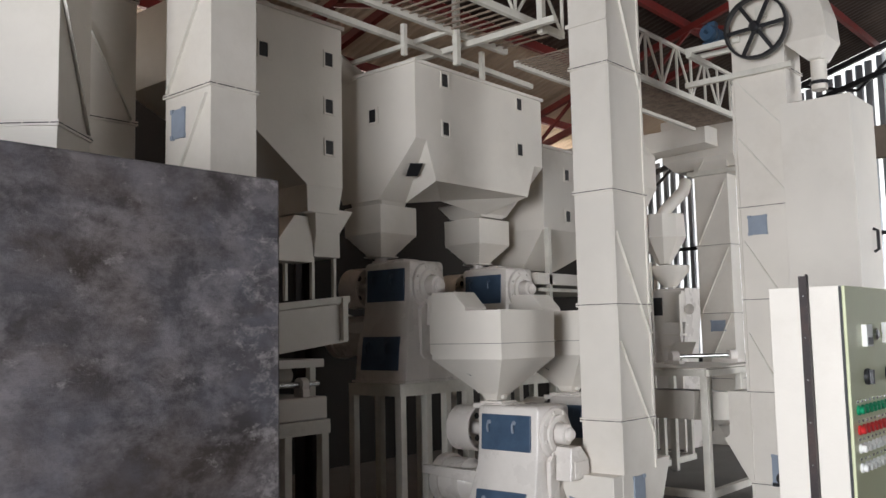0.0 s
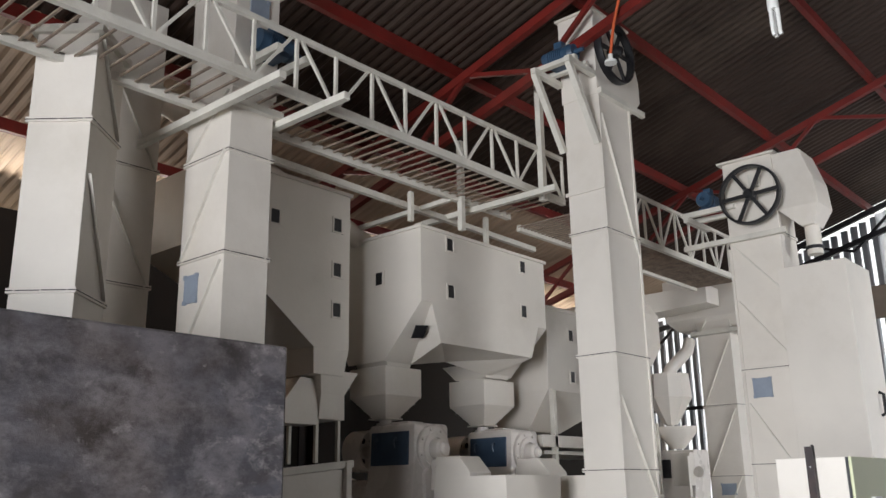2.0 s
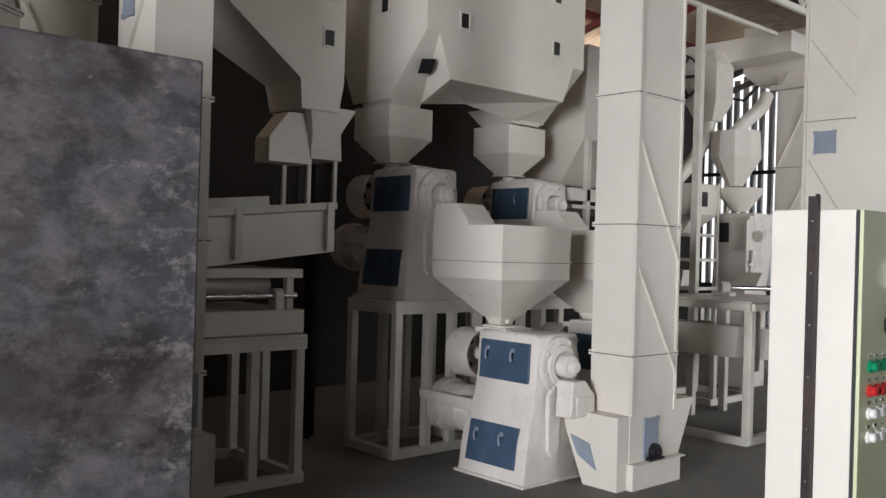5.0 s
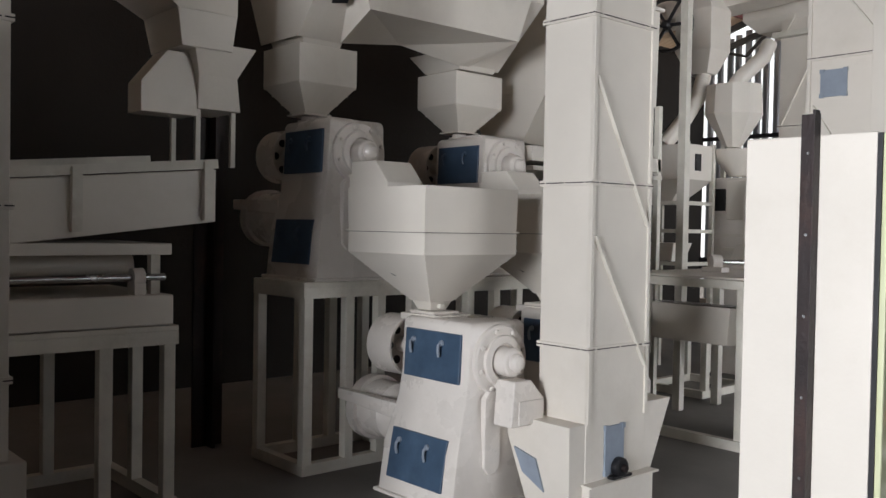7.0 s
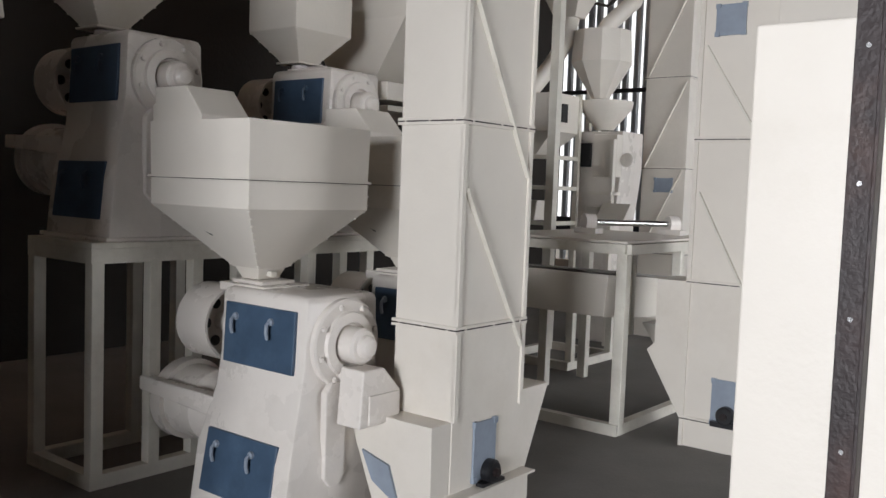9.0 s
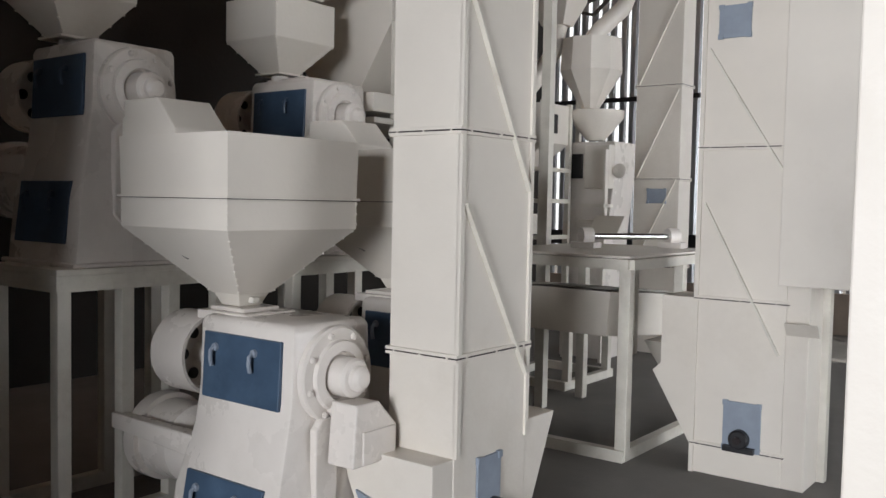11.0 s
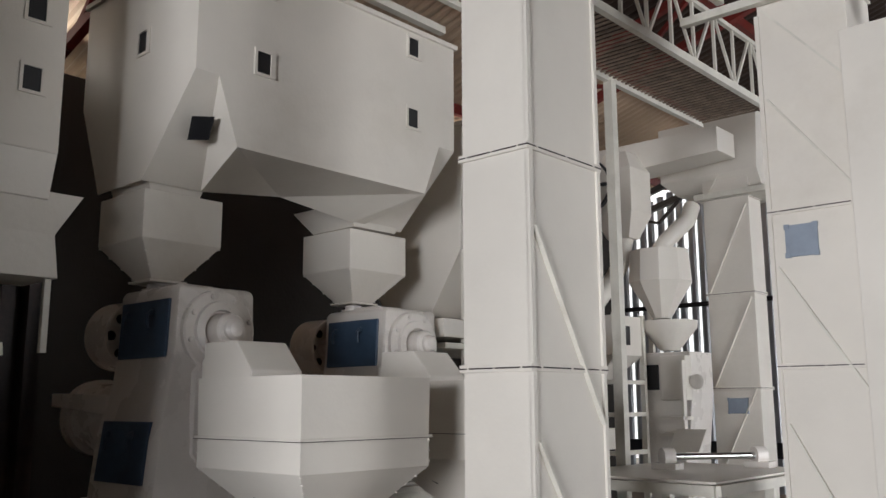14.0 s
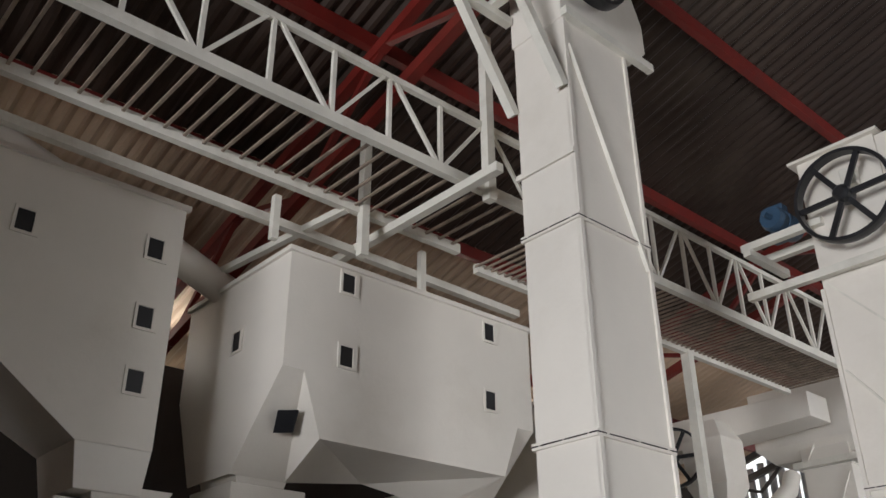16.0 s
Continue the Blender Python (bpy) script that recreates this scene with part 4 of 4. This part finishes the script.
frame_stand("sieve_stand", -5.8, -4.93, 5.1, 6.22, 0.995, (5.12, 5.86, 6.2), (-5.4,), "cream steel stand under the sieve, in shade")


# ---- walkway ----
wk = thing("catwalk", (-4.45, 6.0, 4.15), "cream steel catwalk with a lattice handrail and slatted floor", "catwalk")


def walk_run(y0, y1, za, xa, xb, rail_top, step, slat):
    for xx in (xa, xb):
        part("floor_beam", beam(B(), (xx, y0, za), (xx, y1, za), 0.045, 0.06), FRAME, wk)
    part("handrail", beam(B(), (xa, y0, rail_top), (xa, y1, rail_top), 0.035, 0.035), FRAME, wk)
    n = int(round((y1 - y0) / step))
    for k in range(n + 1):
        yy = y0 + (y1 - y0) * k / n
        part("post", beam(B(), (xa, yy, za), (xa, yy, rail_top), 0.022), FRAME, wk)
        if k < n:
            yn = y0 + (y1 - y0) * (k + 1) / n
            lo, hi = (yy, yn) if k % 2 == 0 else (yn, yy)
            part("lattice", beam(B(), (xa, lo + (0.03 if lo < hi else -0.03), rail_top), (xa, hi, za), 0.02), FRAME, wk)
    yy = y0
    mesh = None
    while yy < y1:
        if mesh is None:
            ob = part("slat", beam(B(), (xa, y0, za + 0.01), (xb, y0, za + 0.01), 0.016, 0.012), SLAT, wk)
            mesh = ob.data
            first = yy
        else:
            ob = new("slat", mesh)
            ob.parent = wk
            ob.location = (0, yy - first, 0)
        yy += slat


walk_run(2.4, 8.35, 4.2, -4.15, -4.78, 4.62, 0.36, 0.105)
walk_run(8.5, 12.3, 4.12, -4.15, -4.78, 4.62, 0.36, 0.06)
beams("cross_beam", [((-3.82, 5.36, 4.14), (-5.5, 5.36, 4.14)), ((-3.86, 7.80, 4.14), (-5.5, 7.80, 4.14)), ((-3.85, 4.86, 4.12), (-5.6, 4.86, 4.12))], 0.05, 0.05, wk)
part("upright", beam(B(), (-4.12, 7.98, 4.12), (-4.12, 7.98, 5.25), 0.055), FRAME, wk)
part("upright", beam(B(), (-4.75, 7.6, 3.9), (-4.75, 7.6, 4.75), 0.05), FRAME, wk)
for yy in (7.15, 8.2):
    part("upright", beam(B(), (-4.95, yy, 3.93), (-4.95, yy, 4.2), 0.04), FRAME, wk)
part("bin_rail", beam(B(), (-5.1, 5.3, 4.16), (-5.1, 9.2, 4.1), 0.05), FRAME, wk)
part("bin_rail", beam(B(), (-5.9, 7.2, 4.02), (-4.78, 7.5, 4.18), 0.04), FRAME, wk)
part("upright", beam(B(), (-4.78, 10.76, 0), (-4.78, 10.76, 4.1), 0.07), FRAME, wk)

# ---- control cabinet ----
CX0, CX1, CY0, CY1, CT = -1.683, -1.326, 6.347, 7.898, 1.785
cc = thing("control_cabinet", ((CX0 + CX1) / 2, 7.1, 0), "cream control cabinet with pale green doors and rows of buttons", "control cabinet")
part("body", box(B(), CX0, CX1 - 0.02, CY0, CY1, 0, CT, 0.004), CREAM, cc)
part("black_edge", box(B(), CX1 - 0.02, CX1 - 0.008, CY0 + 0.002, CY1 - 0.002, 0.05, CT - 0.004), BLACK, cc)
strip = part("side_strip", box(B(), -1.531, -1.483, CY0 - 0.006, CY0 - 0.0005, 0.0, 1.838, 0.001), RUST, cc, "dark brown steel angle with screws")
part("angle_flange", box(B(), -1.489, -1.483, CY0 - 0.034, CY0 - 0.006, 0.0, 1.845, 0.001), RUST, strip)
bm = B()
for k in range(9):
    lathe(bm, (-1.511, CY0 - 0.006, 0.1 + k * 0.205), (0, -1, 0), [(0, 0.004), (0.003, 0.004)], 10)
part("screws", bm, STEEL, cc)
doors = []
for ya, yb in ((CY0 + 0.004, 7.172), (7.182, CY1 - 0.004)):
    doors.append(part("door", box(B(), CX1 - 0.008, CX1 + 0.008, ya, yb, 0.06, CT - 0.002, 0.004), PANEL, cc, "pale green enamelled door"))
for yy, zz in ((6.62, 1.54), (6.97, 1.55)):
    part("meter", box(B(), CX1 + 0.008, CX1 + 0.035, yy - 0.05, yy + 0.05, zz - 0.055, zz + 0.055, 0.004), WHITE, doors[0], "white square meter")
    part("meter_window", box(B(), CX1 + 0.035, CX1 + 0.038, yy - 0.04, yy + 0.04, zz - 0.045, zz - 0.01), BLACK, doors[0])
part("key_lock", lathe(B(), (CX1 + 0.008, 6.8, 1.545), (1, 0, 0), [(0, 0.03), (0.012, 0.03), (0.02, 0.018)], 20), STEEL, doors[0])
for yy in (6.605, 6.975):
    part("selector_switch", box(lathe(B(), (CX1 + 0.008, yy, 1.337), (1, 0, 0), [(0, 0.04), (0.015, 0.04), (0.02, 0.03)], 24), CX1 + 0.02, CX1 + 0.045, yy - 0.012, yy + 0.012, 1.30, 1.37), BLACK, doors[0], "black rotary switch")
button = {}
for door, ys0, n, rows in ((doors[1], 7.30, 8, ((1.583, GREEN), (1.489, REDB), (1.396, WHITE), (1.313, WHITE), (1.182, GREEN), (1.09, REDB), (1.0, WHITE), (0.91, WHITE))), (doors[0], 6.44, 9, ((1.184, GREEN), (1.09, REDB), (1.004, WHITE), (0.912, WHITE)))):
    for zz, mat in rows:
        for k in range(n):
            yy = ys0 + k * 0.066
            key = mat.name
            if key not in button:
                ob = part("button", lathe(B(), (0, 0, 0), (1, 0, 0), [(0, 0.024), (0.01, 0.024), (0.012, 0.018), (0.03, 0.018), (0.034, 0.012)], 14), mat, None)
                button[key] = ob.data
            else:
                ob = new("button", button[key])
            ob.parent = door
            ob.location = Vector((CX1 + 0.008, yy, zz)) - BASE[door.name]
    bm = B()
    for zz, mat in rows:
        for k in range(n):
            box(bm, CX1 + 0.008, CX1 + 0.0095, ys0 + k * 0.066 - 0.014, ys0 + k * 0.066 + 0.014, zz + 0.034, zz + 0.046)
    part("name_plates", bm, STEEL, door)

# tall raised cabinet beyond it
W = thing("cyclone_cabinet", (-2.45, 10.0, 1.12), "tall white-cream sheet-steel cabinet with a sunlit side", "cabinet")
part("body", box(B(), -2.752, -2.16, 9.647, 10.32, 1.128, 3.55, 0.005), CREAM, W)
part("handle", tube(B(), [(-2.155, 10.05, 2.42), (-2.12, 10.05, 2.40), (-2.12, 10.05, 2.24), (-2.155, 10.05, 2.22)], 0.014, 8), BLACK, W, "black pull handle", True)
part("latch", box(B(), -2.16, -2.12, 9.98, 10.1, 1.78, 1.86, 0.004), BLACK, W)
part("support", box(B(), -2.70, -2.64, 10.24, 10.3, 0, 1.128), FRAME, W)
part("support", box(B(), -2.24, -2.18, 10.24, 10.3, 0, 1.128), FRAME, W)

# ---- separator table ----
tb = thing("separator_table", (-4.5, 10.6, 0), "cream steel separator table with hanging sieve trays", "separator")
TX, TY = -3.66, 9.86
part("top", box(B(), -4.75, TX, TY, 11.3, 1.205, 1.22, 0.003), CREAM, tb)
bm = B()
for a, b in (((-4.75, TY), (TX, TY)), ((TX, TY), (TX, 11.3)), ((-4.75, 11.3), (TX, 11.3)), ((-4.75, TY), (-4.75, 11.3))):
    beam(bm, (*a, 1.17), (*b, 1.17), 0.06, 0.06)
part("top_frame", bm, FRAME, tb)
for xx, yy in ((TX - 0.03, TY + 0.03), (TX - 0.03, 11.27), (-4.72, TY + 0.03), (-4.72, 11.27)):
    part("leg", box(B(), xx - 0.035, xx + 0.035, yy - 0.035, yy + 0.035, 0, 1.14, 0.004), FRAME, tb)
bm = B()
beam(bm, (TX - 0.03, TY, 0.035), (TX - 0.03, 11.3, 0.035), 0.06, 0.07)
beam(bm, (-4.75, TY, 0.035), (TX, TY, 0.035), 0.06, 0.07)
part("floor_frame", bm, FRAME, tb)
part("tray", loft(B(), [[(-4.7, 9.95, 0.72), (-3.85, 9.95, 0.72), (-3.85, 11.0, 0.62), (-4.7, 11.0, 0.62)], [(-4.75, 9.9, 1.0), (-3.8, 9.9, 1.0), (-3.8, 11.1, 0.9), (-4.75, 11.1, 0.9)]], 0.006), CREAM, tb)
part("tray_deck", loft(B(), [[(-4.7, 9.95, 1.006), (-3.85, 9.95, 1.006), (-3.85, 11.05, 0.912), (-4.7, 11.05, 0.912)], [(-4.7, 9.95, 1.012), (-3.85, 9.95, 1.012), (-3.85, 11.05, 0.918), (-4.7, 11.05, 0.918)]]), DECK, tb, "pale grey tray sheet")
for xx, yy in ((-3.78, 10.15), (-3.78, 10.9), (-4.5, 9.88)):
    part("hanger", box(B(), xx - 0.035, xx + 0.035, yy - 0.03, yy + 0.03, 0.6, 1.2, 0.006), FRAME, tb)
part("small_chute", loft(B(), [rect(-3.88, -3.82, 10.82, 10.9, 0.42), rect(-3.95, -3.76, 10.72, 11.0, 0.60)]), CREAM, tb)
part("drive_shaft", tube(B(), [(-4.35, 10.6, 1.30), (-3.95, 11.15, 1.30)], 0.022), STEEL, tb, "", True)
for c in ((-4.35, 10.6), (-3.95, 11.15)):
    part("bearing", box(lathe(B(), (c[0], c[1], 1.30), (0.6, 0.8, 0), [(-0.04, 0.06), (0.04, 0.06)], 20), c[0] - 0.09, c[0] + 0.09, c[1] - 0.06, c[1] + 0.06, 1.22, 1.26, 0.004), CAST, tb)

# second frame behind
frame_stand("machine_stand", -5.6, -4.95, 11.4, 12.2, 0.75, (11.45, 12.15), (), "low cream steel frame behind the separator")

# ---- far machines ----
fc = thing("cyclone", (-5.66, 13.05, 2.3), "cream conical cyclone with a round pipe", "cyclone")
part("cone", lathe(B(), (-5.66, 13.05, 2.48), (0, 0, 1), [(0, 0.09), (0.36, 0.32), (0.68, 0.30), (0.68, 0.27)], 10), CREAM, fc)
part("inlet_pipe", tube(B(), [(-5.95, 12.9, 3.3), (-5.98, 12.85, 3.05), (-6.05, 12.7, 2.8), (-6.18, 12.5, 2.5)], 0.085), CREAM, fc, "", True)
part("duct_head", loft(B(), [rect(-6.1, -5.85, 12.8, 13.0, 3.3), rect(-6.2, -5.75, 12.7, 13.1, 3.55), rect(-6.2, -5.75, 12.7, 13.1, 4.0), rect(-6.1, -5.85, 12.8, 13.0, 4.2)], 0.004), CREAM, fc)
spoked_wheel(fc, (-6.25, 12.6, 3.85), (0.3, -1, 0), 0.3)
beams("support", [((xx, 13.35, 0), (xx, 13.35, 3.2)) for xx in (-5.95,)], 0.05, 0.05, fc)
hp = thing("feed_hopper", (-5.5, 13.05, 2.2), "cream round feed hopper over the far husker", "hopper")
part("bowl", lathe(B(), (-5.59, 13.05, 2.16), (0, 0, 1), [(0, 0.09), (0.22, 0.27), (0.29, 0.28), (0.29, 0.26)], 24), CREAM, hp, "", True)
hk = thing("rice_husker", (-5.45, 13.1, 0), "cream rice husker with a dark opening", "husker")
part("body", loft(B(), [rect(-5.86, -5.36, 12.9, 13.35, 0), rect(-5.86, -5.36, 12.9, 13.35, 1.2), rect(-5.84, -5.30, 12.9, 13.35, 1.75), rect(-5.82, -5.30, 12.9, 13.35, 2.14)], 0.01), CAST, hk)
part("opening", box(B(), -5.80, -5.64, 12.87, 12.9, 1.78, 2.02), BLACK, hk)
part("hand_wheel", lathe(B(), (-5.22, 12.86, 1.85), (0, -1, 0), [(0, 0.07), (0.02, 0.07), (0.025, 0.05)], 20), CAST, hk)
part("front_panel", box(B(), -5.56, -5.30, 12.78, 12.9, 1.68, 2.10, 0.006), CREAM, hk)
part("side_post", box(B(), -5.33, -5.30, 12.72, 12.78, 0.0, 2.05, 0.003), CREAM, hk)
part("shelf", box(B(), -5.56, -5.30, 12.70, 12.9, 1.35, 1.38), CREAM, hk)
part("shelf", box(B(), -5.56, -5.30, 12.70, 12.9, 1.50, 1.53), CREAM, hk)
part("open_lid", loft(B(), [[(-5.42, 12.6, 1.22), (-5.12, 12.6, 1.22), (-5.12, 12.62, 1.22), (-5.42, 12.62, 1.22)], [(-5.38, 12.7, 1.42), (-5.08, 12.7, 1.42), (-5.08, 12.72, 1.42), (-5.38, 12.72, 1.42)]]), CREAM, hk)
gr = thing("grading_machine", (-6.0, 12.6, 0), "cream grading machine in an open steel frame", "grader")
part("hopper_box", box(B(), -6.45, -5.75, 12.3, 12.8, 2.1, 2.48, 0.005), CREAM, gr)
part("funnel", loft(B(), [rect(-6.25, -6.05, 12.45, 12.65, 1.85), rect(-6.45, -5.76, 12.3, 12.8, 2.1)]), CREAM, gr)
part("peep_window", box(B(), -5.76, -5.735, 12.45, 12.55, 2.2, 2.38), BLACK, gr)
for xx in (-6.4, -5.75):
    for yy in (12.3, 12.8):
        part("post", beam(B(), (xx, yy, 0), (xx, yy, 2.5), 0.045), FRAME, gr)
for zz in (1.2, 1.55, 1.85):
    bm = beam(B(), (-6.4, 12.3, zz), (-5.75, 12.3, zz), 0.04)
    part("cross_bar", beam(bm, (-5.75, 12.3, zz), (-5.75, 12.8, zz), 0.04), FRAME, gr)
part("bucket", loft(B(), [rect(-6.25, -5.98, 12.4, 12.65, 1.22), rect(-6.32, -5.92, 12.34, 12.7, 1.42)], 0.006), CREAM, gr)

# upper far ducts
fd = thing("overhead_duct", (-6.0, 13.3, 4.0), "brown-shaded cream overhead dust duct", "duct")
part("trunk", loft(B(), [[(-7.4, y, z) for y, z in ((12.9, 3.95), (13.4, 3.95), (13.4, 4.3), (12.9, 4.3))], [(-5.0, y, z) for y, z in ((13.1, 4.1), (13.5, 4.1), (13.5, 4.35), (13.1, 4.35))]], 0.006), CREAM, fd)

# bulb on its cable
bl = thing("bulb", (-1.34, 6.15, 3.95), "white spiral energy-saving bulb hanging on an orange cable", "lamp")
part("cap", lathe(B(), (-1.34, 6.15, 4.10), (0, 0, 1), [(0, 0.03), (0.06, 0.03), (0.09, 0.015)], 18), WHITE, bl, "", True)
bm = B()
for k in range(3):
    a = k * math.tau / 3
    p = Vector((-1.34 + 0.02 * math.cos(a), 6.15 + 0.02 * math.sin(a), 0))
    tube(bm, [p + Vector((0, 0, 4.10)), p + Vector((0, 0, 3.97)), p + Vector((0.004, 0.004, 3.95))], 0.011, 10)
part("tubes", bm, WHITE, bl, "", True)
part("cable", tube(B(), [(-1.34, 6.15, 4.18), (-1.34, 6.15, roof_z(-1.34) + 0.13)], 0.012, 8), ORANGE, bl, "orange cable")
pc = thing("hanging_cable", (-3.14, 7.6, 4.97), "orange cable with a white lamp holder hanging from the roof", "cable")
part("cable", tube(B(), [(-3.14, 7.6, 5.04), (-3.09, 7.6, 5.3), (-2.93, 7.6, 5.8), (-2.87, 7.6, roof_z(-2.87) + 0.13)], 0.012, 8), ORANGE, pc)
part("lamp_holder", lathe(B(), (-3.14, 7.6, 4.97), (0, 0, 1), [(0, 0.05), (0.02, 0.05), (0.03, 0.02), (0.08, 0.02)], 18), WHITE, pc)
